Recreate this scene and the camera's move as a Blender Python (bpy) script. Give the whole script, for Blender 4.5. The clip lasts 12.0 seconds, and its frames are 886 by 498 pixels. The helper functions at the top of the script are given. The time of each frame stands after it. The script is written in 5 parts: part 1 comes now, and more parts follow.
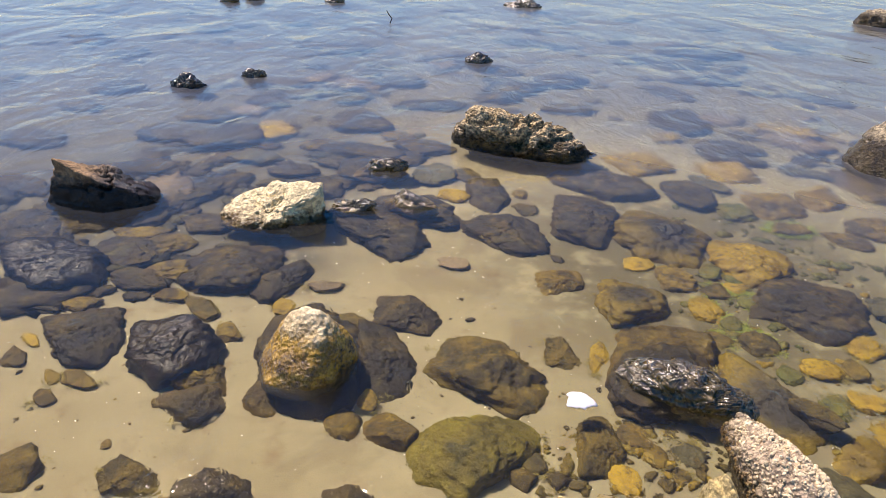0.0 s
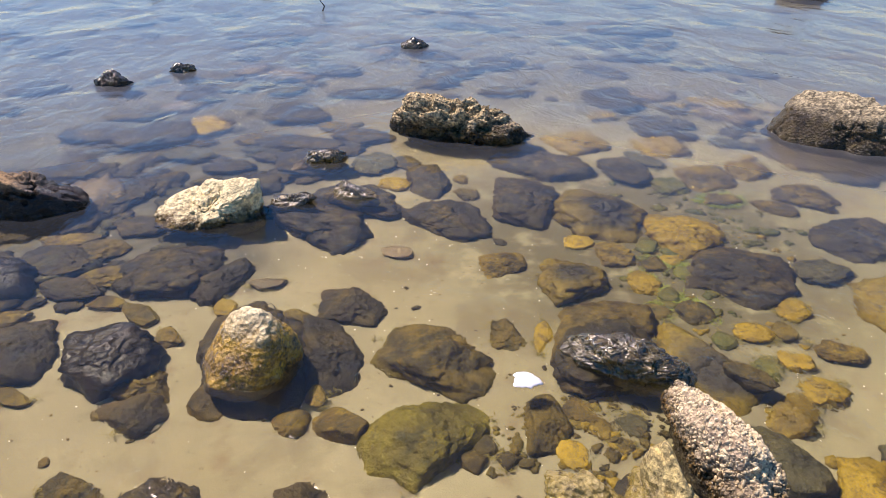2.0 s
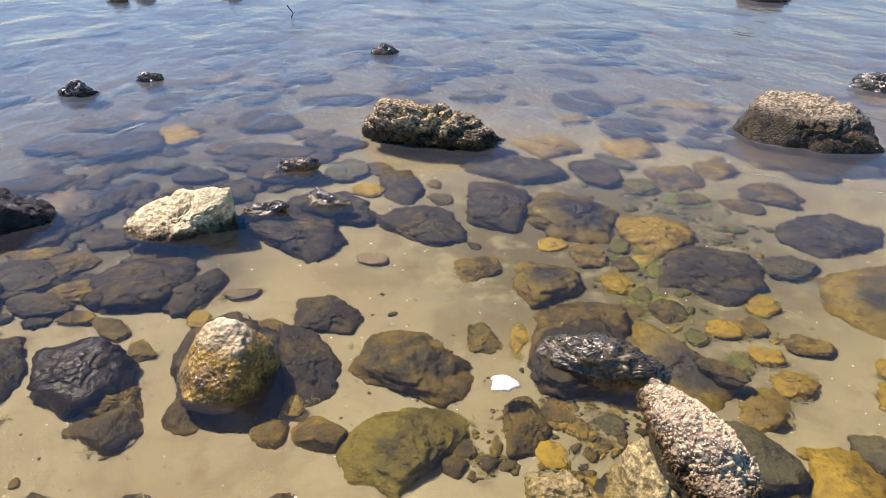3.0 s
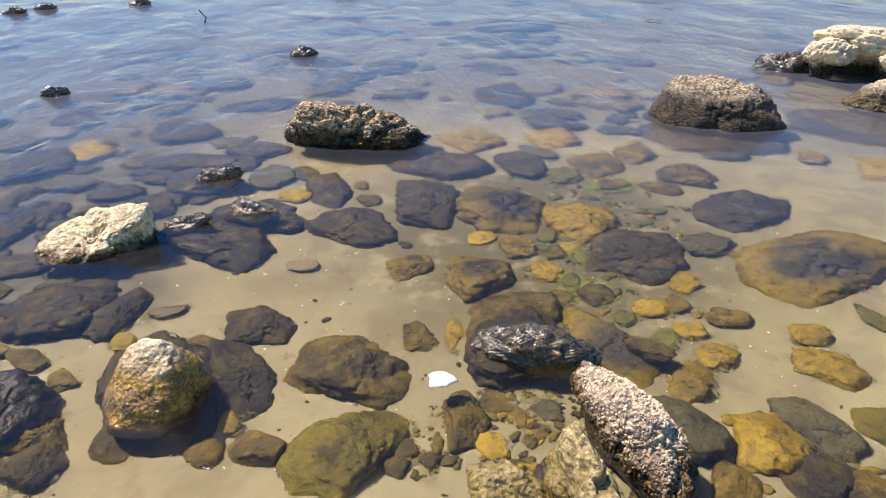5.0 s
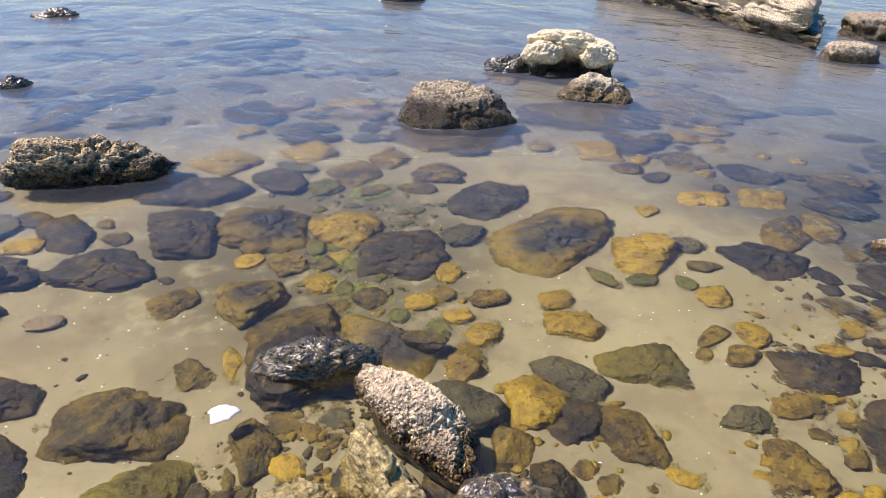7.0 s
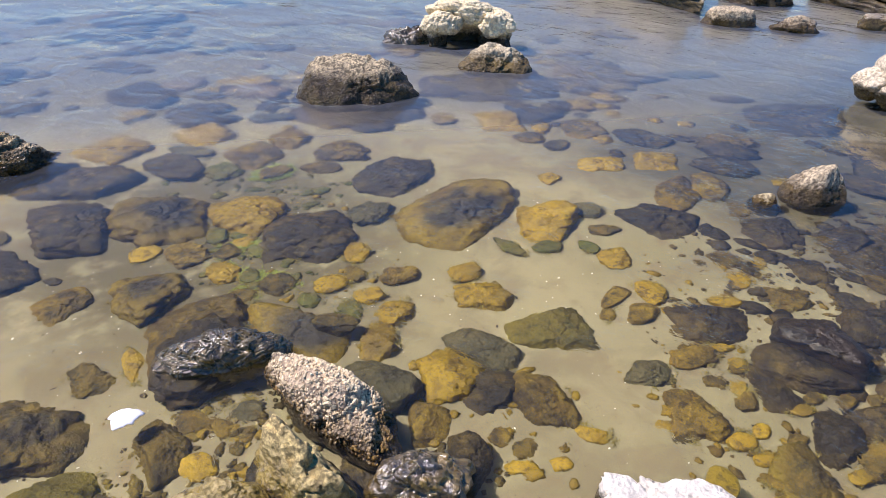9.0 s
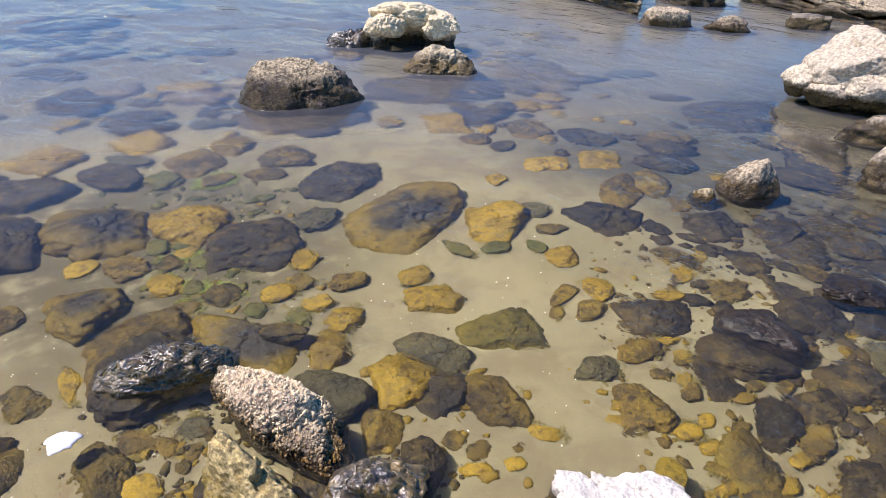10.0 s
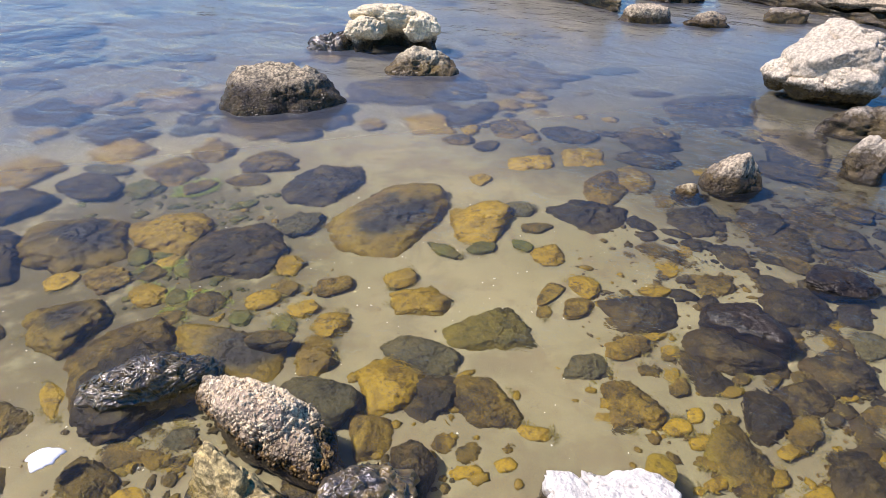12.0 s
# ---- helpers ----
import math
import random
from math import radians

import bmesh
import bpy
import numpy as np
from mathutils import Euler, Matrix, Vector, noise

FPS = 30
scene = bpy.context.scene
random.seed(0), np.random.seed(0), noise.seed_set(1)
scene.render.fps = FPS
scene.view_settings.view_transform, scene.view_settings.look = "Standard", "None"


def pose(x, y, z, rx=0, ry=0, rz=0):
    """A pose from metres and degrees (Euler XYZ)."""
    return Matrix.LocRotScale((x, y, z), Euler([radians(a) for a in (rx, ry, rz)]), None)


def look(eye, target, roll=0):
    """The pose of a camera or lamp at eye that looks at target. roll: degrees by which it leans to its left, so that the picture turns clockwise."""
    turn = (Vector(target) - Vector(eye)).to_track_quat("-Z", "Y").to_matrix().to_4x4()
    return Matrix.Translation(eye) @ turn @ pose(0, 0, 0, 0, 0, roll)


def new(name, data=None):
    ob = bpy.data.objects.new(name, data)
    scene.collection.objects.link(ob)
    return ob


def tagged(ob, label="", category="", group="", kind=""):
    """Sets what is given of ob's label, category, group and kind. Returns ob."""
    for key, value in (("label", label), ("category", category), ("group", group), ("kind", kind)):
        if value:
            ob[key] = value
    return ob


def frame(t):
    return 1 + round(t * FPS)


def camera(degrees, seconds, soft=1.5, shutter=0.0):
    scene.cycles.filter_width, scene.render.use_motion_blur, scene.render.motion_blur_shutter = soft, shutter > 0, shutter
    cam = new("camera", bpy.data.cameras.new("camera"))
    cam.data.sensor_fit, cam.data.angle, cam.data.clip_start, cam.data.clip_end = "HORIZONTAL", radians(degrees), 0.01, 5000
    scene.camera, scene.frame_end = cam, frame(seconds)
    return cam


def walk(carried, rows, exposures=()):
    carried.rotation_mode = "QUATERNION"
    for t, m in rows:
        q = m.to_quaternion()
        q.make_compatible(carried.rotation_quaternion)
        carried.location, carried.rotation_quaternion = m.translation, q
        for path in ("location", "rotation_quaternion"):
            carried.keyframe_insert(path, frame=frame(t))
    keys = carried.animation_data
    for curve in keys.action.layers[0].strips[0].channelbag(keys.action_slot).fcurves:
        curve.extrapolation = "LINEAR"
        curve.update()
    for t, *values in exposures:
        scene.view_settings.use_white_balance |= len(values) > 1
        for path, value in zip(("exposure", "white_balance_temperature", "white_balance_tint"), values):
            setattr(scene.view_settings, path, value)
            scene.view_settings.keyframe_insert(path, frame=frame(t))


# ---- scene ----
cam = camera(69.2, 12.0, soft=0.5)
PATH = [
    (0, (0.033, 0.189, 1.365), (-0.005, 1.943, 0.405), 2.2),
    (0.5, (0.045, 0.194, 1.367), (0.026, 1.934, 0.381), 1.2),
    (1, (0.052, 0.199, 1.369), (0.026, 1.924, 0.356), 0.4),
    (1.5, (0.059, 0.199, 1.373), (0.071, 1.924, 0.361), 0.5),
    (2, (0.07, 0.192, 1.375), (0.184, 1.924, 0.38), 1.2),
    (2.5, (0.069, 0.19, 1.379), (0.235, 1.924, 0.396), 1.2),
    (4.5, (0.087, 0.183, 1.38), (0.382, 1.902, 0.401), 0.5),
    (5, (0.104, 0.183, 1.387), (0.483, 1.881, 0.4), -0.0),
    (5.5, (0.123, 0.176, 1.39), (0.647, 1.837, 0.405), -0.3),
    (6, (0.132, 0.166, 1.395), (0.836, 1.768, 0.427), 0.1),
    (6.5, (0.137, 0.144, 1.399), (1.006, 1.679, 0.457), 1.0),
    (7, (0.149, 0.127, 1.402), (1.144, 1.581, 0.456), 1.6),
    (9, (0.186, 0.123, 1.411), (1.365, 1.383, 0.4), 2.2),
    (9.5, (0.19, 0.12, 1.415), (1.415, 1.343, 0.413), 2.4),
    (10, (0.207, 0.118, 1.413), (1.492, 1.279, 0.412), 2.7),
    (10.5, (0.217, 0.126, 1.411), (1.52, 1.253, 0.395), 2.5),
    (11, (0.217, 0.12, 1.412), (1.527, 1.251, 0.409), 2.3),
    (11.5, (0.218, 0.115, 1.411), (1.54, 1.249, 0.428), 1.7),
    (12, (0.223, 0.118, 1.411), (1.534, 1.252, 0.414), 1.8),
]
walk(cam, [(t, look(eye, target, roll)) for t, eye, target, roll in PATH], exposures=[(0.0, 0.25, 7200, 26), (6.0, 0.28, 6720, 26), (12.0, 0.23, 6300, 25)])

# ---- light: a clear high sun from the seaward left, blue sky ----
SUN_UP, SUN_AZ = 60.0, -48.0
world = bpy.data.worlds.new("clear_sky")
scene.world = world
world.use_nodes = True
wn = world.node_tree
sky = wn.nodes.new("ShaderNodeTexSky")
sky.sky_type, sky.sun_disc = "NISHITA", False
sky.sun_elevation, sky.sun_rotation = radians(SUN_UP), radians(SUN_AZ)
sky.dust_density, sky.ozone_density = 0.15, 5.0
wn.nodes["Background"].inputs["Strength"].default_value = 0.115
tone = wn.nodes.new("ShaderNodeHueSaturation")
tone.inputs["Saturation"].default_value = 1.4
wn.links.new(sky.outputs[0], tone.inputs["Color"])
wn.links.new(tone.outputs[0], wn.nodes["Background"].inputs["Color"])
sun = new("sun", bpy.data.lights.new("sun", "SUN"))
sun.data.energy, sun.data.angle, sun.data.color = 5.0, radians(0.6), (1.0, 0.95, 0.87)
sun.matrix_world = look((0, 0, 0), (-math.cos(radians(SUN_UP)) * math.sin(radians(SUN_AZ)), -math.cos(radians(SUN_UP)) * math.cos(radians(SUN_AZ)), -math.sin(radians(SUN_UP))))


# ---- materials ----
class Graph:
    """A small helper that adds nodes to one material."""

    def __init__(self, name):
        self.mat = bpy.data.materials.new(name)
        self.mat.use_nodes = True
        self.tree = self.mat.node_tree
        self.bsdf = self.tree.nodes["Principled BSDF"]

    def node(self, kind, **values):
        n = self.tree.nodes.new("ShaderNode" + kind)
        for key, value in values.items():
            self.put(n.inputs[key.replace("_", " ")], value)
        return n

    def put(self, socket, value):
        if isinstance(value, bpy.types.NodeSocket):
            self.tree.links.new(value, socket)
        elif isinstance(value, (tuple, list)) and len(value) == 3 and socket.type == "RGBA":
            socket.default_value = (*value, 1)
        else:
            socket.default_value = value

    def noise(self, coords, scale, detail=4, rough=0.55, w=None, distortion=0.0):
        n = self.tree.nodes.new("ShaderNodeTexNoise")
        if w is not None:
            n.noise_dimensions = "4D"
            self.put(n.inputs["W"], w)
        for key, value in (("Vector", coords), ("Scale", scale), ("Detail", detail), ("Roughness", rough), ("Distortion", distortion)):
            self.put(n.inputs[key], value)
        return n.outputs["Fac"]

    def ramp(self, value, low, high):
        n = self.tree.nodes.new("ShaderNodeMapRange")
        n.interpolation_type = "SMOOTHSTEP"
        for key, v in (("Value", value), ("From Min", low), ("From Max", high)):
            self.put(n.inputs[key], v)
        return n.outputs[0]

    def mix(self, fac, a, b):
        n = self.tree.nodes.new("ShaderNodeMix")
        n.data_type = "RGBA"
        for key, v in ((0, fac), (6, a), (7, b)):
            self.put(n.inputs[key], v)
        return n.outputs[2]

    def math(self, op, a, b=0.0):
        n = self.tree.nodes.new("ShaderNodeMath")
        n.operation = op
        self.put(n.inputs[0], a)
        self.put(n.inputs[1], b)
        return n.outputs[0]

    def bump(self, height, strength, distance, normal=None):
        n = self.node("Bump", Height=height, Strength=strength, Distance=distance)
        if normal is not None:
            self.put(n.inputs["Normal"], normal)
        return n.outputs[0]


def rock_material(name, base, patch, speck, spread=0.5, silt=None, dry=None, wet_shade_top=0.05, rough=0.55, pits=1.0, gloss=0.5, relief=0.9, blend=0.023, wavy=False, mottle=0.45, film=0.0, rim=None):
    """Stone: base colour, broad patches, specks; silt gathers on flat tops; dry is the bleached crust above the wet
    line, which also takes in painted shade.
    """
    g = Graph(name)
    at = g.node("TexCoord").outputs["Object"]
    rnd = g.node("ObjectInfo").outputs["Random"]
    w = g.math("MULTIPLY", rnd, 40.0)
    geo = g.node("NewGeometry")
    broad = g.noise(at, 7.0, 5, 0.6, w)
    fine = g.noise(at, 48.0, 5, 0.65, w)
    grain = g.noise(at, 210.0, 3, 0.6)
    vor = g.node("TexVoronoi", Vector=at, Scale=75.0).outputs["Distance"]
    end = g.noise(at, 3.2, 2, 0.5, w, 0.4)
    colour = g.mix(g.ramp(broad, spread - 0.1, spread + 0.14), base, patch)
    colour = g.mix(g.math("MULTIPLY", g.ramp(end, 0.52, 0.66), 0.55), colour, patch)
    colour = g.mix(g.math("MULTIPLY", g.ramp(end, 0.44, 0.34), 0.5), colour, speck)
    colour = g.mix(g.ramp(fine, 0.5, 0.75), colour, speck)
    blot = g.noise(at, 19.0, 5, 0.68, w, 0.6)
    colour = g.mix(g.math("MULTIPLY", g.ramp(blot, 0.52, 0.64), 0.85), colour, speck)
    colour = g.mix(g.math("MULTIPLY", g.ramp(blot, 0.47, 0.37), 0.8), colour, tuple(1.2 * p for p in patch))
    motes = g.noise(at, 105.0, 4, 0.7, w)
    colour = g.mix(g.math("MULTIPLY", g.ramp(motes, 0.52, 0.70), 0.65 if dry else 0.4), colour, tuple(min(0.8, 1.25 * p + 0.012) for p in patch))
    colour = g.mix(g.math("MULTIPLY", g.ramp(motes, 0.46, 0.34), 0.6 if dry else 0.4), colour, tuple(0.7 * c for c in speck))
    if silt:
        mid = g.node("VectorMath", Vector=g.node("TexCoord").outputs["Generated"])
        mid.operation = "DISTANCE"
        mid.inputs[1].default_value = (0.52, 0.48, 0.75)
        up = g.ramp(g.math("ADD", mid.outputs["Value"], g.math("MULTIPLY", broad, 0.7)), 0.78, 0.50)
        colour = g.mix(up, colour, silt)
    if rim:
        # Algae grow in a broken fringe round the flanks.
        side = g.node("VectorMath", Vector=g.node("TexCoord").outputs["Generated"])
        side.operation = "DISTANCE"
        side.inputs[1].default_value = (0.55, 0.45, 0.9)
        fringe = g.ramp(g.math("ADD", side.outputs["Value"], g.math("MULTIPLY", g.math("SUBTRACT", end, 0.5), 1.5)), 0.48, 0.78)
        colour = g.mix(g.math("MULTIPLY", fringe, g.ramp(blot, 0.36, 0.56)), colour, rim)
    roughness = rough
    if dry:
        high = g.node("SeparateXYZ", Vector=geo.outputs["Position"]).outputs["Z"]
        line = g.math("ADD", high, g.math("MULTIPLY", g.math("SUBTRACT", fine, 0.5), 0.09))
        line = g.math("ADD", line, g.math("MULTIPLY", g.math("SUBTRACT", broad, 0.5), 0.12))
        above = g.ramp(line, wet_shade_top - blend, wet_shade_top + blend)
        crust = g.mix(g.ramp(fine, 0.40, 0.62), tuple(mottle * c for c in dry), dry)
        crust = g.mix(g.ramp(vor, 0.30, 0.05), crust, tuple((0.4 + 0.5 * mottle) * c for c in dry))
        colour = g.mix(above, colour, crust)
        colour = g.mix(g.ramp(line, 0.012, -0.02), colour, (0.040, 0.031, 0.018))
        roughness = g.math("ADD", g.math("MULTIPLY", above, 0.85 - 0.22), 0.22)
    if name == "embedded_pebbles":
        rnd = geo.outputs["Random Per Island"]
    shade = g.math("ADD", 0.72, g.math("MULTIPLY", grain, 0.56))
    vary = 0.45 if name == "embedded_pebbles" else 0.5
    shade = g.math("MULTIPLY", shade, g.math("ADD", 1.0 - vary / 2, g.math("MULTIPLY", rnd, vary)))
    tone = g.node("HueSaturation", Color=colour, Value=shade)
    g.put(g.bsdf.inputs["Base Color"], tone.outputs[0])
    g.put(g.bsdf.inputs["Roughness"], roughness)
    g.put(g.bsdf.inputs["Specular IOR Level"], gloss)
    height = g.math("ADD", g.math("ADD", g.math("MULTIPLY", fine, 0.42), g.math("MULTIPLY", motes, 0.38)), g.math("ADD", g.math("MULTIPLY", vor, 0.35 * pits), g.math("MULTIPLY", grain, 0.22)))
    if wavy:
        height = g.math("ADD", g.noise(at, 34.0, 3, 0.6, w, 1.2), g.math("MULTIPLY", fine, 0.15))
    normal = g.bump(height, relief, 0.03 if wavy else 0.016)
    g.put(g.bsdf.inputs["Normal"], normal)
    if film:
        # A film of water lies on the wet parts.
        g.put(g.bsdf.inputs["Coat Weight"], g.math("MULTIPLY", g.math("SUBTRACT", 1.0, above), film) if dry else film)
        g.bsdf.inputs["Coat Roughness"].default_value = 0.2
        g.put(g.bsdf.inputs["Coat Normal"], normal)
    return g.mat


def sand_material():
    g = Graph("wet_sand")
    at = g.node("TexCoord").outputs["Object"]
    broad = g.noise(at, 1.1, 4, 0.6)
    mid = g.noise(at, 7.0, 5, 0.6)
    grain = g.noise(at, 320.0, 2, 0.7)
    debris = g.noise(at, 60.0, 3, 0.7)
    side = g.ramp(g.node("SeparateXYZ", Vector=at).outputs["X"], -0.6, 2.2)
    pale = g.mix(side, (0.275, 0.249, 0.163), (0.262, 0.240, 0.148))
    dull = g.mix(side, (0.223, 0.195, 0.118), (0.210, 0.192, 0.112))
    colour = g.mix(g.ramp(broad, 0.35, 0.65), dull, pale)
    colour = g.mix(g.ramp(mid, 0.52, 0.75), colour, (0.185, 0.146, 0.085))
    blotch = g.noise(at, 2.6, 5, 0.65, None, 0.5)
    colour = g.mix(g.math("MULTIPLY", g.ramp(blotch, 0.47, 0.64), 0.75), colour, (0.175, 0.150, 0.092))
    colour = g.mix(g.ramp(debris, 0.66, 0.72), colour, (0.10, 0.078, 0.045))
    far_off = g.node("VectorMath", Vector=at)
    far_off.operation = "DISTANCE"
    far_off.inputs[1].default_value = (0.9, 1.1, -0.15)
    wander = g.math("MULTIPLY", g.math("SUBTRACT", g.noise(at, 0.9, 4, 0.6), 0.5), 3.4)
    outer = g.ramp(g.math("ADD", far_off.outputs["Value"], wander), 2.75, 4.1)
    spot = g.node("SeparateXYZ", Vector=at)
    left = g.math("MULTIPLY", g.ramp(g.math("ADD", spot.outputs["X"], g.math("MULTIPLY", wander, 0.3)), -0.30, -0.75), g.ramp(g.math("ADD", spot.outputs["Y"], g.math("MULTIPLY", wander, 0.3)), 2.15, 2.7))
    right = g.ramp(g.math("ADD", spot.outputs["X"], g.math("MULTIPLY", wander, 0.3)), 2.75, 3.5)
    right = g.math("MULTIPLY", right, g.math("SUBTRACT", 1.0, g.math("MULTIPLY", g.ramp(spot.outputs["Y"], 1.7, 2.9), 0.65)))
    # Mask of the darker bed: farther out, and beyond the left and right.
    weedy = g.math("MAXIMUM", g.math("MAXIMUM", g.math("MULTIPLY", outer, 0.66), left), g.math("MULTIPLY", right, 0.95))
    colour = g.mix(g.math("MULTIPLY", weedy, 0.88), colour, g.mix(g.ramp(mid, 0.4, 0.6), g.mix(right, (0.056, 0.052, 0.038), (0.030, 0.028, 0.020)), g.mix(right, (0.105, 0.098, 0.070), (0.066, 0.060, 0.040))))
    off = g.node("VectorMath", Vector=at)
    off.operation = "DISTANCE"
    off.inputs[1].default_value = (1.15, 2.75, -0.15)
    film = g.math("MULTIPLY", g.ramp(off.outputs["Value"], 1.25, 0.5), g.ramp(mid, 0.30, 0.52))
    colour = g.mix(g.math("MULTIPLY", film, 0.88), colour, (0.082, 0.070, 0.034))
    tone = g.node("HueSaturation", Color=colour, Value=g.math("ADD", 0.8, g.math("MULTIPLY", grain, 0.4)))
    g.put(g.bsdf.inputs["Base Color"], tone.outputs[0])
    g.bsdf.inputs["Roughness"].default_value = 0.8
    g.put(g.bsdf.inputs["Normal"], g.bump(g.math("ADD", mid, g.math("MULTIPLY", grain, 0.25)), 0.5, 0.02))
    return g.mat


def water_material():
    """Clear shallow sea water: what lies below shows through, the sky is mirrored by Fresnel, ripples bend the mirror."""
    g = Graph("sea_water")
    t = g.tree
    at = g.node("TexCoord").outputs["Object"]
    lie = g.node("Mapping", Vector=at, Scale=(1.05, 0.72, 1.0), Rotation=(0, 0, radians(-8)))
    place = g.node("SeparateXYZ", Vector=at)
    offshore = g.math("ADD", g.math("MULTIPLY", place.outputs["Y"], 0.85), g.math("MULTIPLY", g.math("ABSOLUTE", place.outputs["X"]), 0.45))
    seaward = g.math("ADD", g.math("MULTIPLY", place.outputs["Y"], 0.9), g.math("MULTIPLY", place.outputs["X"], 0.15))
    seaward = g.math("ADD", seaward, g.math("MULTIPLY", g.math("MAXIMUM", g.math("MULTIPLY", place.outputs["X"], -1.0), 0.0), 0.5))
    open_sea = g.ramp(seaward, 1.5, 5.5)
    swell = g.noise(lie.outputs[0], 1.15, 2, 0.5, None, 0.5)
    ripple = g.noise(lie.outputs[0], 4.6, 3, 0.5, None, 0.8)
    chop = g.noise(lie.outputs[0], 13.0, 3, 0.55, None, 1.0)
    fret = g.noise(at, 42.0, 2, 0.5, None, 0.6)
    lull = g.ramp(g.noise(at, 0.8, 2, 0.5), 0.35, 0.65)
    near_shore = g.ramp(seaward, 8.0, 3.5)
    height = g.math("ADD", swell, g.math("MULTIPLY", ripple, g.math("ADD", 0.16, g.math("MULTIPLY", near_shore, 0.25))))
    height = g.math("ADD", height, g.math("MULTIPLY", chop, g.math("MULTIPLY", near_shore, g.math("ADD", 0.04, g.math("MULTIPLY", lull, 0.07)))))
    height = g.math("MULTIPLY", height, g.math("ADD", 0.006, g.math("MULTIPLY", open_sea, 0.058)))
    height = g.math("ADD", height, g.math("MULTIPLY", fret, g.math("MULTIPLY", lull, 0.0004)))
    spark = g.noise(lie.outputs[0], 30.0, 2, 0.5, None, 0.8)
    gust = g.math("MULTIPLY", g.ramp(g.noise(at, 2.6, 3, 0.6), 0.48, 0.64), g.ramp(seaward, 3.2, 1.6))
    height = g.math("ADD", height, g.math("MULTIPLY", spark, g.math("MULTIPLY", gust, 0.0085)))
    normal = g.bump(height, 1.0, 1.0)
    fres = g.node("Fresnel", IOR=1.333, Normal=normal)
    clear = g.node("BsdfRefraction", Color=(0.84, 0.845, 0.71), Roughness=g.math("ADD", 0.07, g.math("MULTIPLY", g.ramp(offshore, 1.5, 4.3), 0.22)), IOR=1.333, Normal=normal)
    # Diffuse layer: murky water with sky-blue haze painted in, stronger offshore.
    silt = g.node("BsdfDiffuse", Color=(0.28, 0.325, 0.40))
    murk_haze = g.ramp(offshore, 2.1, 5.8)
    left_haze = g.ramp(g.math("SUBTRACT", g.math("MULTIPLY", place.outputs["Y"], 0.8), g.math("MULTIPLY", place.outputs["X"], 0.3)), 1.9, 4.4)
    body = g.node("MixShader", Fac=g.math("ADD", 0.014, g.math("MAXIMUM", g.math("MULTIPLY", murk_haze, 0.20), g.math("MULTIPLY", left_haze, 0.14))))
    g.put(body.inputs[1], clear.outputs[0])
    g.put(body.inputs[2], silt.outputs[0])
    mirror = g.node("BsdfGlossy", Color=(1, 1, 1), Roughness=g.math("ADD", 0.05, g.math("MULTIPLY", open_sea, 0.08)), Normal=normal)
    out = g.node("MixShader", Fac=fres.outputs[0])
    g.put(out.inputs[1], body.outputs[0])
    g.put(out.inputs[2], mirror.outputs[0])
    t.nodes.remove(g.bsdf)
    t.links.new(out.outputs[0], t.nodes["Material Output"].inputs["Surface"])
    return g.mat


SAND, WATER = sand_material(), water_material()
ROCK = {
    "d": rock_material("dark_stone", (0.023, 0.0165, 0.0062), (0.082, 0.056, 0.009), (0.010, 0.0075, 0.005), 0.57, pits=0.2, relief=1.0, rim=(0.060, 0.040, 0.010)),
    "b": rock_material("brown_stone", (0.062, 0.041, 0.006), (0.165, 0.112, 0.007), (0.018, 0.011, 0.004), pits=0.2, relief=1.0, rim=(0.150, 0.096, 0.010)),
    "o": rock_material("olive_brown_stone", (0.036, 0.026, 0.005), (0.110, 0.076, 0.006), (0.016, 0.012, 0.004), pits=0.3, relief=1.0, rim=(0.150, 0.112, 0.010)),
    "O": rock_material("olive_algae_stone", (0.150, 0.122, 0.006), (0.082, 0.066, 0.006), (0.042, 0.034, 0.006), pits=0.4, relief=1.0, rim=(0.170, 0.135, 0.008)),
    "y": rock_material("ochre_stone", (0.275, 0.184, 0.002), (0.140, 0.091, 0.002), (0.070, 0.043, 0.004), 0.58, pits=0.2, relief=0.7),
    "m": rock_material("ochre_stone_dark_top", (0.190, 0.132, 0.004), (0.118, 0.082, 0.004), (0.045, 0.028, 0.005), 0.55, silt=(0.024, 0.019, 0.010), pits=0.2, relief=0.7),
    "g": rock_material("grey_green_stone", (0.088, 0.076, 0.028), (0.050, 0.045, 0.016), (0.026, 0.022, 0.010), pits=0.6, relief=0.9),
    "G": rock_material("green_algae_stone", (0.066, 0.076, 0.005), (0.090, 0.075, 0.005), (0.030, 0.030, 0.006), pits=0.2, relief=0.7),
    "s": rock_material("sand_dusted_stone", (0.130, 0.095, 0.053), (0.155, 0.118, 0.070), (0.096, 0.070, 0.037), pits=0.5, relief=0.7),
}
CRUST = rock_material("barnacle_crusted_rock", (0.045, 0.028, 0.010), (0.115, 0.073, 0.014), (0.014, 0.010, 0.006), dry=(0.90, 0.69, 0.38), wet_shade_top=0.10, pits=2.4, relief=1.2, mottle=0.2, blend=0.04, film=0.4)
CREAM = rock_material("cream_limestone", (0.10, 0.062, 0.018), (0.17, 0.11, 0.025), (0.04, 0.026, 0.012), dry=(0.92, 0.76, 0.43), wet_shade_top=0.03, pits=1.4, mottle=0.5)
WHITE = rock_material("bleached_limestone", (0.07, 0.048, 0.018), (0.12, 0.085, 0.028), (0.03, 0.022, 0.012), dry=(0.84, 0.77, 0.64), wet_shade_top=0.06, pits=0.8, mottle=0.72)
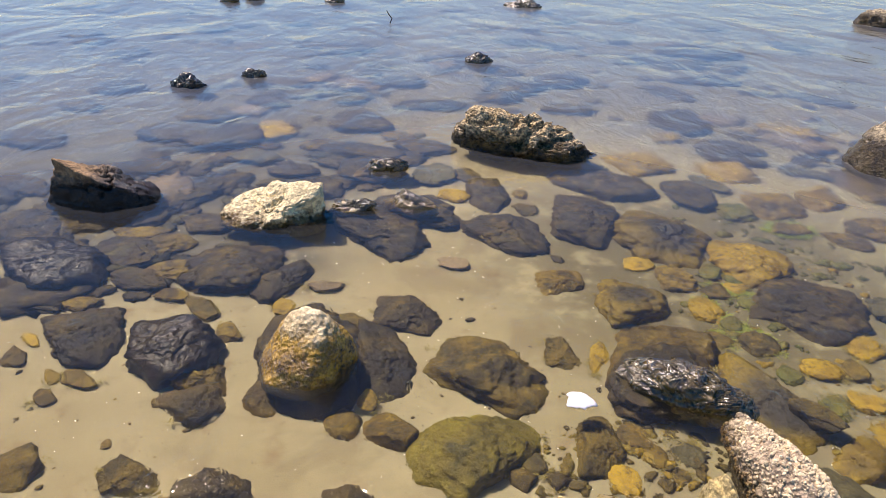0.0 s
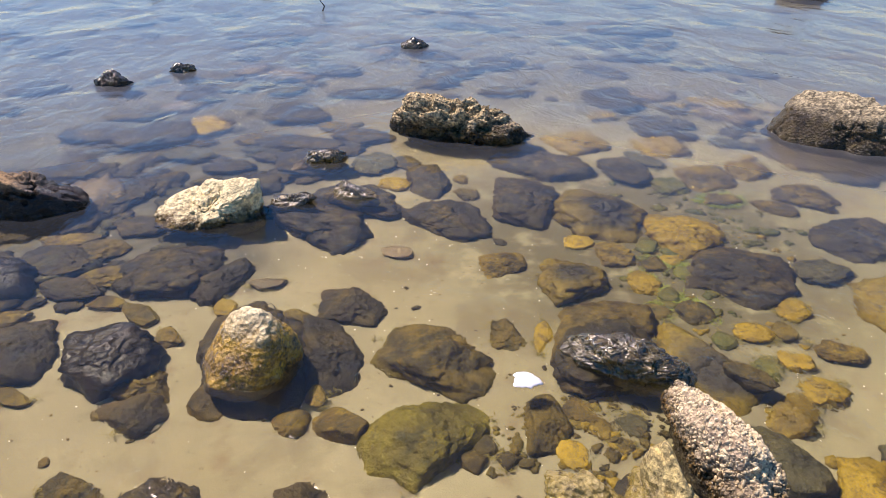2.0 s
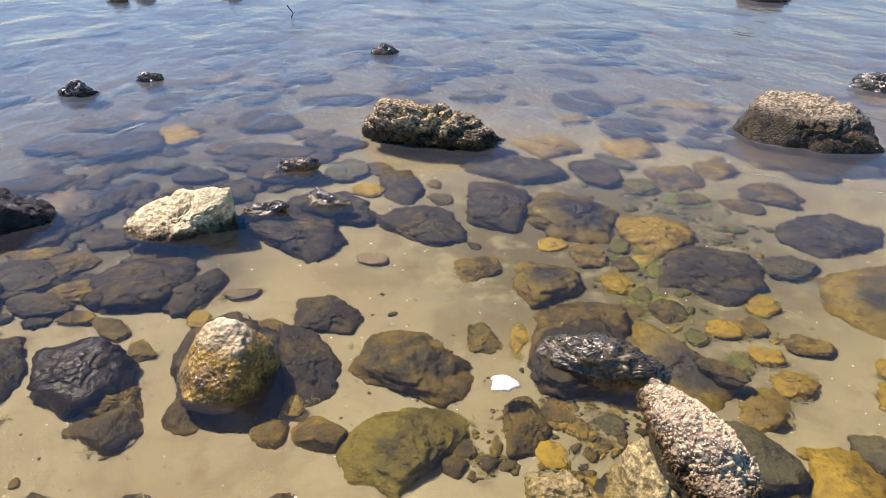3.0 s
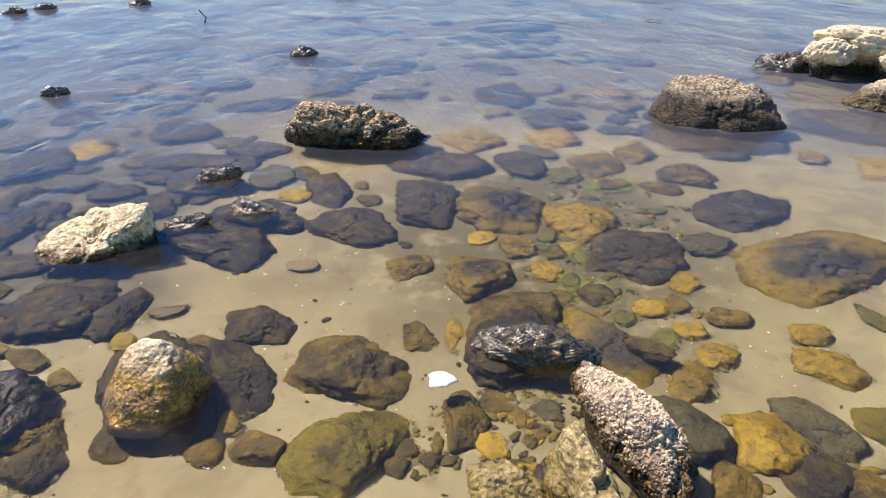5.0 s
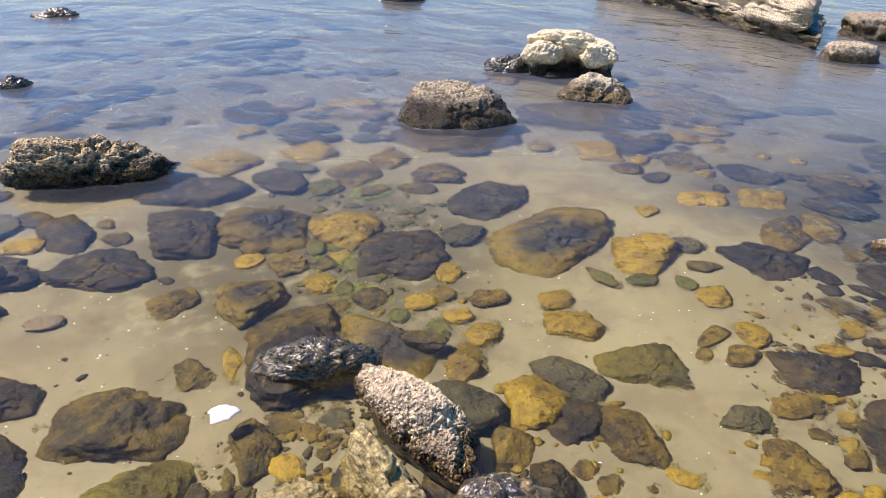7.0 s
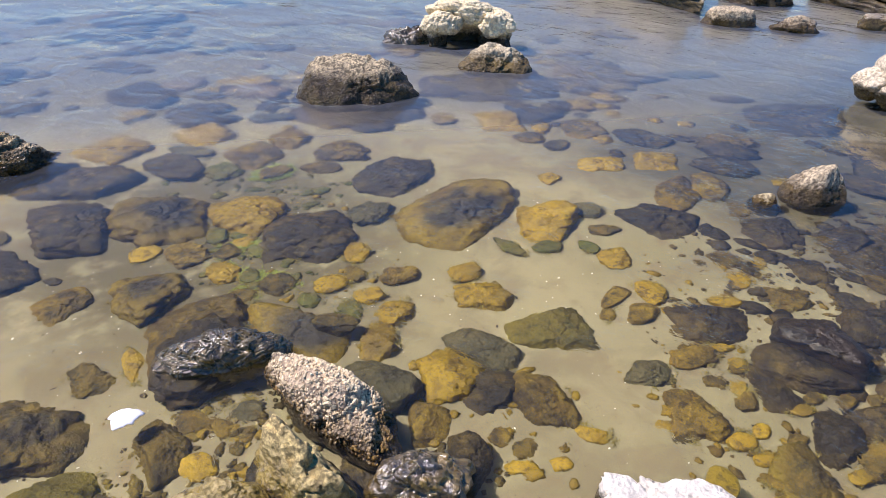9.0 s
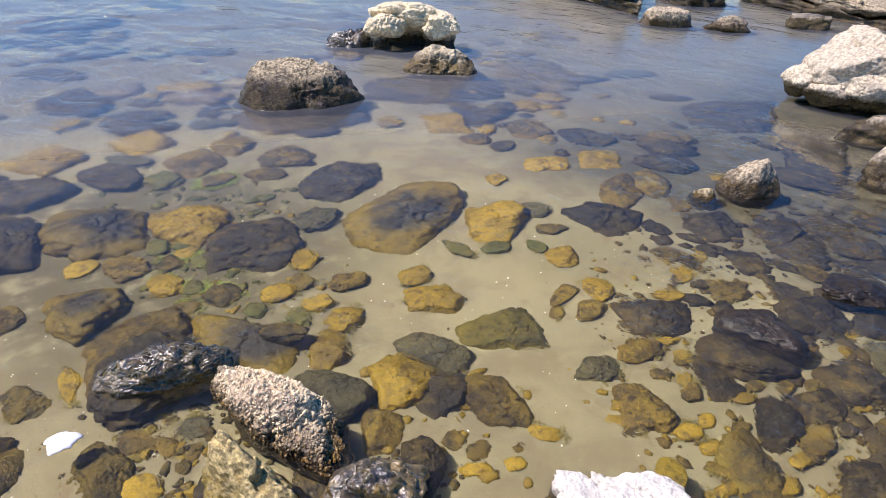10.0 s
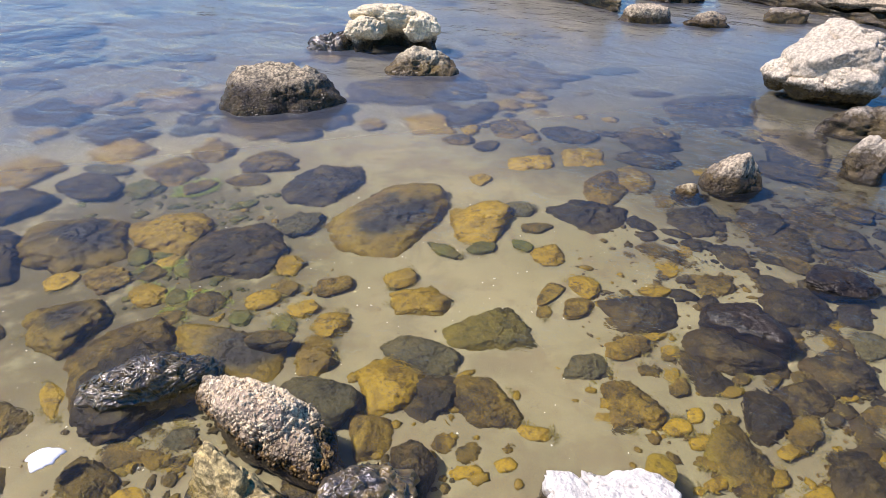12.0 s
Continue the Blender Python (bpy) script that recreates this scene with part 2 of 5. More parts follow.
# GREY, BROWN: wet line set high, so the shaded lower front is painted dark.
GREY = rock_material("weathered_grey_rock", (0.042, 0.030, 0.014), (0.09, 0.064, 0.024), (0.013, 0.010, 0.008), dry=(0.70, 0.57, 0.35), wet_shade_top=0.185, pits=1.0, relief=1.4, blend=0.06, mottle=0.22)
BROWN = rock_material("rust_brown_rock", (0.020, 0.014, 0.009), (0.045, 0.027, 0.014), (0.012, 0.009, 0.007), dry=(0.56, 0.35, 0.17), wet_shade_top=0.14, pits=0.8, blend=0.05)
# Pale dry top, with the sun's white highlight put into its colour.
GOLD = rock_material("golden_brown_boulder", (0.18, 0.098, 0.008), (0.40, 0.235, 0.022), (0.04, 0.022, 0.007), dry=(0.88, 0.73, 0.44), wet_shade_top=0.15, pits=1.4, blend=0.045, mottle=0.6, relief=0.9, film=0.6)
TAN = rock_material("tan_ridged_rock", (0.18, 0.125, 0.014), (0.40, 0.29, 0.055), (0.06, 0.036, 0.010), dry=(0.90, 0.70, 0.30), wet_shade_top=0.08, pits=1.2, mottle=0.32, blend=0.07, film=0.8)
# Wet foot colour reaches higher to paint in the shade under the overhang.
LIME = rock_material("stained_limestone", (0.06, 0.042, 0.017), (0.11, 0.078, 0.027), (0.03, 0.022, 0.012), dry=(0.72, 0.61, 0.43), wet_shade_top=0.15, blend=0.04, pits=0.6, relief=0.9, mottle=0.55)
PALE = rock_material("pitted_pale_limestone", (0.035, 0.025, 0.011), (0.10, 0.07, 0.02), (0.02, 0.014, 0.008), dry=(0.90, 0.76, 0.48), wet_shade_top=0.11, pits=1.6, mottle=0.66, blend=0.05)
DOME = rock_material("tan_domed_rock", (0.09, 0.064, 0.026), (0.15, 0.105, 0.035), (0.04, 0.028, 0.014), dry=(0.66, 0.56, 0.36), wet_shade_top=0.125, pits=1.2, mottle=0.5, blend=0.05)
LEDGE = rock_material("ledge_limestone", (0.05, 0.036, 0.016), (0.11, 0.08, 0.03), (0.025, 0.018, 0.01), dry=(0.72, 0.59, 0.38), wet_shade_top=0.19, pits=1.2, mottle=0.38, blend=0.06)
FAWN = rock_material("fawn_rock", (0.05, 0.034, 0.014), (0.10, 0.067, 0.021), (0.03, 0.02, 0.01), dry=(0.58, 0.47, 0.30), wet_shade_top=0.10, pits=1.0, mottle=0.35, blend=0.04)
WET = rock_material("wet_weedy_rock", (0.045, 0.030, 0.009), (0.15, 0.098, 0.015), (0.012, 0.009, 0.007), rough=0.34, gloss=0.9, relief=0.5, wavy=True, film=1.0)
BLACK = rock_material("wet_black_rock", (0.013, 0.010, 0.008), (0.030, 0.021, 0.011), (0.009, 0.007, 0.006), rough=0.42, gloss=0.3, relief=0.35, wavy=True, film=0.15)
CONGL = rock_material("shelly_conglomerate", (0.034, 0.024, 0.012), (0.07, 0.048, 0.019), (0.018, 0.013, 0.009), dry=(0.58, 0.44, 0.29), wet_shade_top=0.075, pits=2.2, blend=0.05)
PEBBLE = rock_material("embedded_pebbles", (0.15, 0.085, 0.018), (0.26, 0.155, 0.036), (0.05, 0.03, 0.012), dry=(0.92, 0.75, 0.48), wet_shade_top=0.072, mottle=0.7, blend=0.05, film=0.7)


def plain_material(name, colour, rough):
    g = Graph(name)
    at = g.node("TexCoord").outputs["Object"]
    n = g.noise(at, 90.0, 3, 0.6)
    tone = g.node("HueSaturation", Color=(*colour, 1), Value=g.math("ADD", 0.85, g.math("MULTIPLY", n, 0.3)))
    g.put(g.bsdf.inputs["Base Color"], tone.outputs[0])
    g.bsdf.inputs["Roughness"].default_value = rough
    return g.mat


SHELL, STICK = plain_material("white_shell", (0.86, 0.85, 0.84), 0.6), plain_material("dark_twig", (0.06, 0.045, 0.03), 0.8)
GREEN = plain_material("bright_green_algae", (0.20, 0.25, 0.035), 0.7)
ALGAE = plain_material("yellow_green_algae", (0.185, 0.150, 0.030), 0.7)
WEED = rock_material("wet_brown_seaweed", (0.052, 0.037, 0.010), (0.085, 0.062, 0.013), (0.018, 0.012, 0.006), rough=0.26, gloss=0.9, relief=0.35, wavy=True, film=1.0)


# ---- ground and water ----
def bed(x, y):
    """Height of the sandy bed: shallow by the camera, slowly deeper towards the open water, dry behind."""
    out = max(0.0, y - 2.0 + 0.05 * x)
    z = -0.13 - 0.03 * min(out, 9.0) - 0.05 * min(max(out - 9.0, 0.0), 60.0)
    back = max(0.0, min(1.0, (-0.6 - y - 0.1 * x) / 2.5))
    return z + 0.75 * back * back * (3 - 2 * back)


def lattice(p, seed):
    """Smooth value noise, -1 to 1, for an array of points."""
    i = np.floor(p).astype(np.int64)
    f = p - i
    f = f * f * f * (f * (f * 6 - 15) + 10)
    total = np.zeros(len(p))
    for dx in (0, 1):
        for dy in (0, 1):
            for dz in (0, 1):
                k = (i[:, 0] + dx) * 374761393 + (i[:, 1] + dy) * 668265263 + (i[:, 2] + dz) * 2147483647 + seed * 974634777
                k = (k ^ (k >> 13)) * 1274126177 & 0x7FFFFFFF
                k = (k ^ (k >> 16)) & 0xFFFF
                weight = (f[:, 0] if dx else 1 - f[:, 0]) * (f[:, 1] if dy else 1 - f[:, 1]) * (f[:, 2] if dz else 1 - f[:, 2])
                total += weight * (k / 32767.5 - 1)
    return total


def fractal(p, seed, octaves=4, gain=0.5):
    total, size = np.zeros(len(p)), 1.0
    for n in range(octaves):
        total += size * lattice(p * 2.03 ** n + 17.3 * n, seed + n)
        size *= gain
    return total


BALLS = {}


def ball(level):
    if level not in BALLS:
        bm = bmesh.new()
        bmesh.ops.create_icosphere(bm, subdivisions=level, radius=1)
        v = np.array([x.co[:] for x in bm.verts])
        f = np.array([[x.index for x in face.verts] for face in bm.faces])
        bm.free()
        BALLS[level] = (v / np.linalg.norm(v, axis=1)[:, None], f)
    return BALLS[level]


def mesh_of(name, v, f, material, smooth=True):
    me = bpy.data.meshes.new(name)
    me.vertices.add(len(v))
    me.vertices.foreach_set("co", np.ascontiguousarray(v, dtype=np.float32).ravel())
    me.loops.add(f.size)
    me.loops.foreach_set("vertex_index", np.ascontiguousarray(f, dtype=np.int32).ravel())
    me.polygons.add(len(f))
    me.polygons.foreach_set("loop_start", np.arange(0, f.size, f.shape[1], dtype=np.int32))
    me.polygons.foreach_set("loop_total", np.full(len(f), f.shape[1], dtype=np.int32))
    me.polygons.foreach_set("use_smooth", np.full(len(f), smooth))
    me.update(calc_edges=True)
    me.validate()
    me.materials.append(material)
    return me


# Named shapes: the planes (normal, distance) that cut them out of a ball.
FORMS = {}
FORMS["wedge"] = [(0.42, 0.05, 1, 0.30), (-1, 0.1, 0.25, 0.75), (-0.2, -1, 0.12, 0.55), (0.55, -1, 0.3, 0.6), (0.1, 1, 0.5, 0.55), (-0.3, 0.6, 1, 0.5)]
FORMS["peak"] = [(-0.35, -0.6, 0.72, 0.66), (0.85, -0.35, 0.4, 0.70), (0.15, -0.95, 0.1, 0.82), (-0.9, -0.2, 0.4, 0.76), (0.1, 0.8, 0.6, 0.66), (0.6, 0.1, 0.75, 0.74)]
FORMS["shelf"] = [(-0.26, -0.44, 0.86, 0.36), (1, 0, -0.1, 0.8), (0.5, -0.85, 0.05, 0.70), (-0.35, -0.9, 0.25, 0.72), (0, 1, 0.2, 0.6), (-1, 0, 0.3, 0.85), (0.2, 0.3, 1, 0.62)]
FORMS["loaf"] = [(-0.05, -0.30, 0.95, 0.52), (0.05, -0.85, 0.5, 0.66), (-0.9, -0.1, 0.45, 0.78), (0.72, -0.2, 0.66, 0.68), (0, 1, 0.2, 0.7), (0.9, -0.6, 0.1, 0.85)]
FORMS["ridge"] = [(0.1, 0.65, 0.75, 0.5), (0, -0.8, 0.6, 0.5), (1, 0, 0.25, 0.8), (-1, 0, 0.35, 0.8), (0.6, -0.6, 0.5, 0.66)]


def chip(seed, level, cuts=11, sharp=13.0, lump=0.16, form="", flat=0.0, upright=1.0):
    """The unit shape of a worn, broken stone: a ball cut by random planes, lumped, filling the box -1..1."""
    rng = np.random.default_rng(seed)
    d, f = ball(level)
    n = rng.normal(size=(cuts, 3)) * (1, 1, upright)
    off = rng.uniform(0.62, 0.95, cuts)
    if form == "boxy":
        a = rng.uniform(-0.35, 0.35)
        n = np.vstack([n[: cuts // 2], [[math.cos(a), math.sin(a), 0.1], [-math.cos(a), -math.sin(a), 0.15], [-math.sin(a), math.cos(a), 0.1], [math.sin(a), -math.cos(a), 0.25], [0.08, -0.06, 1]]])
        off = np.r_[off[: cuts // 2], 0.74, 0.74, 0.72, 0.72, 0.45]
    if form == "tri":
        n = np.vstack([n[: cuts // 2], [[-0.45, 1, 0.15], [-0.5, -1, 0.2], [1, 0.1, 0.2], [0, 0, 1]]])
        off = np.r_[off[: cuts // 2], 0.58, 0.58, 0.75, 0.4]
    if form in FORMS:
        n = np.array([row[:3] for row in FORMS[form]], dtype=float)
        off = np.array([row[3] for row in FORMS[form]])
    if form == "tilt":
        n = np.vstack([n[:3], [[-0.35, -0.5, 0.8], [0.9, -0.2, 0.3], [-0.8, 0.2, 0.45], [0.1, 0.9, 0.4], [0.3, -1, -0.1], [0.4, 0.1, 1]]])
        off = np.r_[off[:3], 0.50, 0.78, 0.72, 0.7, 0.72, 0.72]
    n /= np.linalg.norm(n, axis=1)[:, None]
    s = np.clip(d @ n.T / off, 0, None)
    r = (1 + (s ** sharp).sum(1)) ** (-1 / sharp)
    r *= 1 + lump * fractal(d * 1.7, seed + 5, 3)
    v = d * r[:, None]
    if flat:
        lid = v[:, 2].max() * (1 - flat)
        v[:, 2] = np.where(v[:, 2] > lid, lid + (v[:, 2] - lid) * 0.25, v[:, 2])
    low, high = v.min(0), v.max(0)
    return (v - (low + high) / 2) / ((high - low) / 2), f


def roughen(v, size, seed, grain, scale):
    """Push points along their own direction by layered noise, in metres."""
    out = v / np.maximum(np.linalg.norm(v, axis=1), 1e-6)[:, None]
    k = fractal(v * scale, seed, 5, 0.55)
    return v + out * (grain * size * (k - np.abs(k) * 0.4))[:, None]


def weather(v, size, seed, crack, pit):
    """Cut narrow cracks and small hollows into a rock's skin."""
    out = v / np.maximum(np.linalg.norm(v, axis=1), 1e-6)[:, None]
    bend = np.c_[fractal(v * 6 / size, seed + 40, 2), fractal(v * 6 / size, seed + 41, 2), fractal(v * 6 / size, seed + 42, 2)]
    n = lattice(v * 1.9 / size + 0.25 * bend, seed + 50)
    depth = crack * size * 2.2 * np.exp(-((n / 0.055) ** 2))
    h = lattice(v * 11 / size, seed + 60) + 0.5 * lattice(v * 23 / size, seed + 61)
    depth = depth + pit * size * np.clip((h - 0.15) / 0.5, 0, 1)
    return v - out * depth[:, None]


STONES = []
STONE_LABELS = {
    "d": "dark grey-brown stone under clear shallow water on sand",
    "b": "brown stone under clear shallow water on sand",
    "o": "olive-brown silted stone under clear shallow water",
    "O": "olive-green stone filmed with algae under shallow water",
    "y": "ochre-yellow stone under clear shallow water on sand",
    "m": "ochre stone with dark silted top under shallow water",
    "g": "grey-green stone under clear shallow water on sand",
    "G": "green algae-covered stone under clear shallow water",
    "s": "sand-dusted brown stone half sunk in the sea bed",
}

def hewn(seed, level, faces, half):
    """A flat-topped broken stone: upright faces (bearing, distance from the middle) round a slightly tilted top."""
    rng = np.random.default_rng(seed)
    d, f = ball(level)
    rows = []
    for bearing, far_out in faces:
        a, lean = radians(bearing), rng.uniform(0.08, 0.5)
        rows.append((np.array((math.cos(a), math.sin(a), lean)), far_out * rng.uniform(0.97, 1.03) + lean * half * 0.6))
    rows.append((np.array((*rng.normal(0, 0.06, 2), 1.0)), half))
    for _ in range(4):
        a = rng.uniform(0, 6.283)
        rows.append((np.array((0.45 * math.cos(a) * half / np.mean([q for _, q in faces]) * 2, 0.45 * math.sin(a) * half / np.mean([q for _, q in faces]) * 2, 1.0)), half * rng.uniform(0.9, 1.2)))
    flat_d = d * (1, 1, 0.55)
    s = np.array([np.clip(flat_d @ n / q, 0, None) for n, q in rows]).T
    low = np.clip(-flat_d[:, 2] / half, 0, None)[:, None]
    s = np.hstack([s, low])
    sharp = 12.0
    r = (s ** sharp).sum(1) ** (-1 / sharp)
    r *= 1 + 0.08 * fractal(d * 3.4, seed + 5, 4, 0.6) * (0.35 + 0.65 * (1 - np.abs(d[:, 2])))
    return flat_d * r[:, None], f


def stone(kind, x, y, length, width, half, turn, top=None, form="", faces=None):
    """One stone on the sea bed: place, length, width, half its height, its turn; top is the height of one that breaks the surface; faces as in hewn()."""
    seed = 100 + int(abs(x) * 971 + abs(y) * 613 + length * 401)
    STONES.append((x, y, length, width, turn, kind))
    level = 5 if length > 0.17 and y < 3.4 else 4 if length > 0.11 else 3
    if faces:
        half *= 1.35 if top is None else 1.0
        v, f = hewn(seed, level, faces, half)
    else:
        v, f = chip(seed, level, 9 + seed % 5, 16 + seed % 9, 0.16 if form else 0.11, form, 0.45, 0.45)
        v = v * (length / 2, width / 2, half)
    v = roughen(v, min(length, width, 0.3), seed, 0.022 if kind in "ym" else 0.034, 9.0 / max(length, 0.1) ** 0.5)
    v = roughen(v, min(length, width, 0.3), seed + 3, 0.010, 34.0)
    if length > 0.16:
        v = weather(v, min(length, width), seed, 0.022, 0.03)
    z = min(bed(x, y) + 0.35 * half, -0.012 - half) if top is None else top - half
    low = bed(x, y) - 0.015 - z
    v[:, 2] = np.where(v[:, 2] < 0, v[:, 2] * max(1.0, -low / half), v[:, 2])
    material = BLACK if top is not None and top > 0 and kind == "d" else ROCK[kind]
    ob = new("stone", mesh_of("stone", v, f, material))
    ob.matrix_world = pose(x, y, z, 0, 0, 0 if faces else turn)
    size = "large" if length > 0.34 else "small" if length < 0.15 else ""
    shape = {"boxy": "blocky", "tri": "wedge-shaped"}.get(form) or ("long" if length > 2.1 * width else "rounded" if length < 1.3 * width else "")
    label = " ".join(w for w in (size, shape, STONE_LABELS[kind]) if w)
    if top is not None and top > 0:
        label = "wet dark stone whose glistening top just breaks the water"
    return tagged(ob, label, "stone", "stones on the sandy sea bed")


def boulder(name, x, y, length, width, top, turn, material, label, category="rock", seed=1, level=5, cuts=12, sharp=14.0, form="", flat=0.0, grain=0.05, fine=7.0, skirt=1.12, lean=0.0, slope=0.0, lump=0.16, cone=0.0, crack=0.02, pit=0.0):
    """A rock that stands on the bed and rises above the water to the height top; skirt widens its foot."""
    v, f = chip(seed, level, cuts, sharp, lump, form, flat)
    foot = -(bed(x, y)) + 0.03
    v[:, 0] += lean * np.clip(v[:, 2], 0, 1)
    z = v[:, 2].copy()
    v[:, 2] = np.where(z > 0, z * top * (1 - slope * v[:, 0]), z * foot)
    under = np.where(z < 0, 1 + (skirt - 1) * np.sqrt(np.clip(-z, 0, 1)) * 1.3, 1 - cone * np.clip(z, 0, 1))
    if skirt > 1.3:
        under = np.where(z < 0, (1 - (skirt - 1) * z) / np.sqrt(np.maximum(1 - z * z, 0.2)), under)
    v[:, 0] *= under * length / 2
    v[:, 1] *= under * width / 2
    size = min(length, width, 0.6)
    v = roughen(v, size, seed, grain, fine)
    v = weather(v, size, seed, crack, pit)
    ob = new(name, mesh_of(name, v, f, material))
    ob.matrix_world = pose(x, y, 0, 0, 0, turn)
    return tagged(ob, label, category)


def blocks(name, x, y, turn, pieces, material, label, category="rock", seed=1, level=5, grain=0.04, fine=12.0, crack=0.02, pit=0.0, sharp=20.0, lump=0.09, form=""):
    """A rock split along joints: pieces (x, y, z, half sizes, tilt about x and y) that lean on one another."""
    base = new(name)
    base.matrix_world = pose(x, y, 0, 0, 0, turn)
    for n, (px, py, pz, a, b, c, rx, ry) in enumerate(pieces):
        v, f = chip(seed + 3 * n, level, 9, sharp, lump, form if n == 0 else "")
        v = v * (a, b, c)
        size = 2 * min(a, b, c)
        v = roughen(v, size, seed + n, grain, fine)
        v = weather(v, size, seed + n, crack, pit)
        v = v @ np.array(Euler((radians(rx), radians(ry), 0)).to_matrix()).T
        ob = new("rock_block", mesh_of("rock_block", v, f, material))
        ob.parent = base
        ob.location = (px, py, pz)
    return tagged(base, label, category)


def drape_weed(rock, count, reach, wide, seed):
    """Wet seaweed ribbons that lie over a rock's top and hang down its sides, joined into one part."""
    me = rock.data
    v = np.empty(len(me.vertices) * 3, dtype=np.float32)
    me.vertices.foreach_get("co", v)
    v = v.reshape(-1, 3).astype(float)
    top = v[:, 2].max()
    core = np.array((0, 0, -0.3 * top))
    away = (v - core) / np.linalg.norm(v - core, axis=1)[:, None]
    high = np.flatnonzero(v[:, 2] > 0.35 * top)
    rng = np.random.default_rng(seed)
    pts, quads = [], []
    steps = 9
    for _ in range(count):
        a = away[rng.choice(high)]
        side = rng.normal(size=3) * (1, 1, 0.25)
        side -= a * (side @ a)
        side /= np.linalg.norm(side)
        curl = np.cross(a, side)
        long, w, bend = reach * rng.uniform(0.5, 1.2), wide * rng.uniform(0.5, 1.3), rng.uniform(-0.6, 0.6)
        first = len(pts)
        for k in range(steps):
            t = k / (steps - 1)
            d = a + side * long * t + curl * bend * long * t * t
            d /= np.linalg.norm(d)
            p = v[np.argmax(away @ d)] + d * (0.002 + 0.004 * rng.uniform())
            across = np.cross(d, side + 2 * t * bend * curl)
            across /= max(np.linalg.norm(across), 1e-6)
            half = w * (1 - 0.75 * t) * (1 + 0.3 * math.sin(9 * t + a[0] * 20))
            pts += [p - across * half - d * 0.002, p + d * 0.0025, p + across * half - d * 0.002]
            if k:
                i = first + 3 * k
                quads += [(i - 3, i - 2, i + 1, i), (i - 2, i - 1, i + 2, i + 1)]
    ob = new("seaweed", mesh_of("seaweed", np.array(pts), np.array(quads), WEED))
    ob.parent = rock
    tagged(ob, "wet dark brown seaweed ribbons over the rock", kind="stuff")


# The sandy bed: one sheet, fine by the camera and coarse to the horizon.
def sheet(name, heights, material, lines_x, lines_y):
    gx, gy = np.meshgrid(lines_x, lines_y)
    v = np.c_[gx.ravel(), gy.ravel(), heights(gx.ravel(), gy.ravel())]
    nx = len(lines_x)
    q = (np.arange(len(lines_y) - 1)[:, None] * nx + np.arange(nx - 1)).ravel()
    ob = new(name, mesh_of(name, v, np.c_[q, q + 1, q + nx + 1, q + nx], material))
    return ob


def bed_heights(x, y):
    z = np.array([bed(a, b) for a, b in zip(x, y)])
    p = np.c_[x, y, np.zeros(len(x))]
    return z + 0.012 * fractal(p * 1.3, 3, 3) + 0.004 * fractal(p * 7.0, 9, 2)


far = [-900, -400, -180, -90, -50, -30, -18]
near_x, near_y = np.arange(-9, 13, 0.07), np.arange(-6, 13, 0.07)
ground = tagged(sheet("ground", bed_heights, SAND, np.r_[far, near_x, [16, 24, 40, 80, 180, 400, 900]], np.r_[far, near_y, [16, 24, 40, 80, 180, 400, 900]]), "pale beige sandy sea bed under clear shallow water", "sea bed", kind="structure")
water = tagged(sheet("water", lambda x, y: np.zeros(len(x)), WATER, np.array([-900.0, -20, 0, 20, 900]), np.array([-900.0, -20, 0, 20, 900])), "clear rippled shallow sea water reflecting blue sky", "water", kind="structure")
water.visible_shadow = False

# ---- rocks that stand out of the water ----
boulder("boulder", 0.42, 4.06, 0.92, 0.42, 0.24, -8, CRUST, "long brown barnacle-crusted rock rising out of the water", seed=12, level=6, slope=0.25, grain=0.10, fine=14.0, cone=0.15, lump=0.1, skirt=1.0, pit=0.10, crack=0.04)
boulder("boulder", -1.70, 3.06, 0.51, 0.30, 0.225, 0, BROWN, "angular rust-brown wedge-shaped rock, wet and shaded dark below", seed=23, level=6, sharp=30.0, form="wedge", grain=0.04, fine=11.0, lump=0.05, crack=0.05)
boulder("boulder", -0.85, 2.95, 0.50, 0.34, 0.125, 8, CREAM, "cream-white sunlit limestone rock with jagged ridge", seed=33, level=6, form="shelf", slope=-0.5, sharp=18.0, grain=0.045, fine=14.0, lump=0.11, pit=0.02, crack=0.03)
boulder("boulder", -0.44, 1.88, 0.33, 0.32, 0.195, 0, GOLD, "rounded boulder, pale on top and golden-brown at the waterline", seed=46, level=6, grain=0.018, fine=16.0, skirt=1.0, form="peak", lean=0.28, sharp=10.0, cone=0.12, lump=0.05, pit=0.012, crack=0.0)
drape_weed(boulder("rock_tip", -0.38, 3.62, 0.23, 0.14, 0.05, 0, WET, "glistening dark rock tip breaking the water", seed=51, level=5, grain=0.14, fine=14.0, skirt=2.0), 60, 0.8, 0.005, 2)
boulder("rock_tip", -0.20, 3.15, 0.28, 0.13, 0.062, -15, WET, "narrow wet pointed rock tip breaking the water", seed=57, level=5, slope=0.6, grain=0.05, fine=9.0, cone=0.4, cuts=8, sharp=20.0)
drape_weed(boulder("rock_tip", -0.48, 3.07, 0.21, 0.10, 0.04, 5, WET, "glistening dark rock tip breaking the water", seed=59, level=5, grain=0.14, fine=14.0, skirt=2.0), 60, 0.8, 0.005, 3)
drape_weed(boulder("rock_tip", -2.12, 5.15, 0.27, 0.18, 0.095, 0, BROWN, "small dark weed-covered rock standing out of the water", seed=61, grain=0.13, fine=12.0, skirt=1.2), 60, 0.9, 0.008, 4)
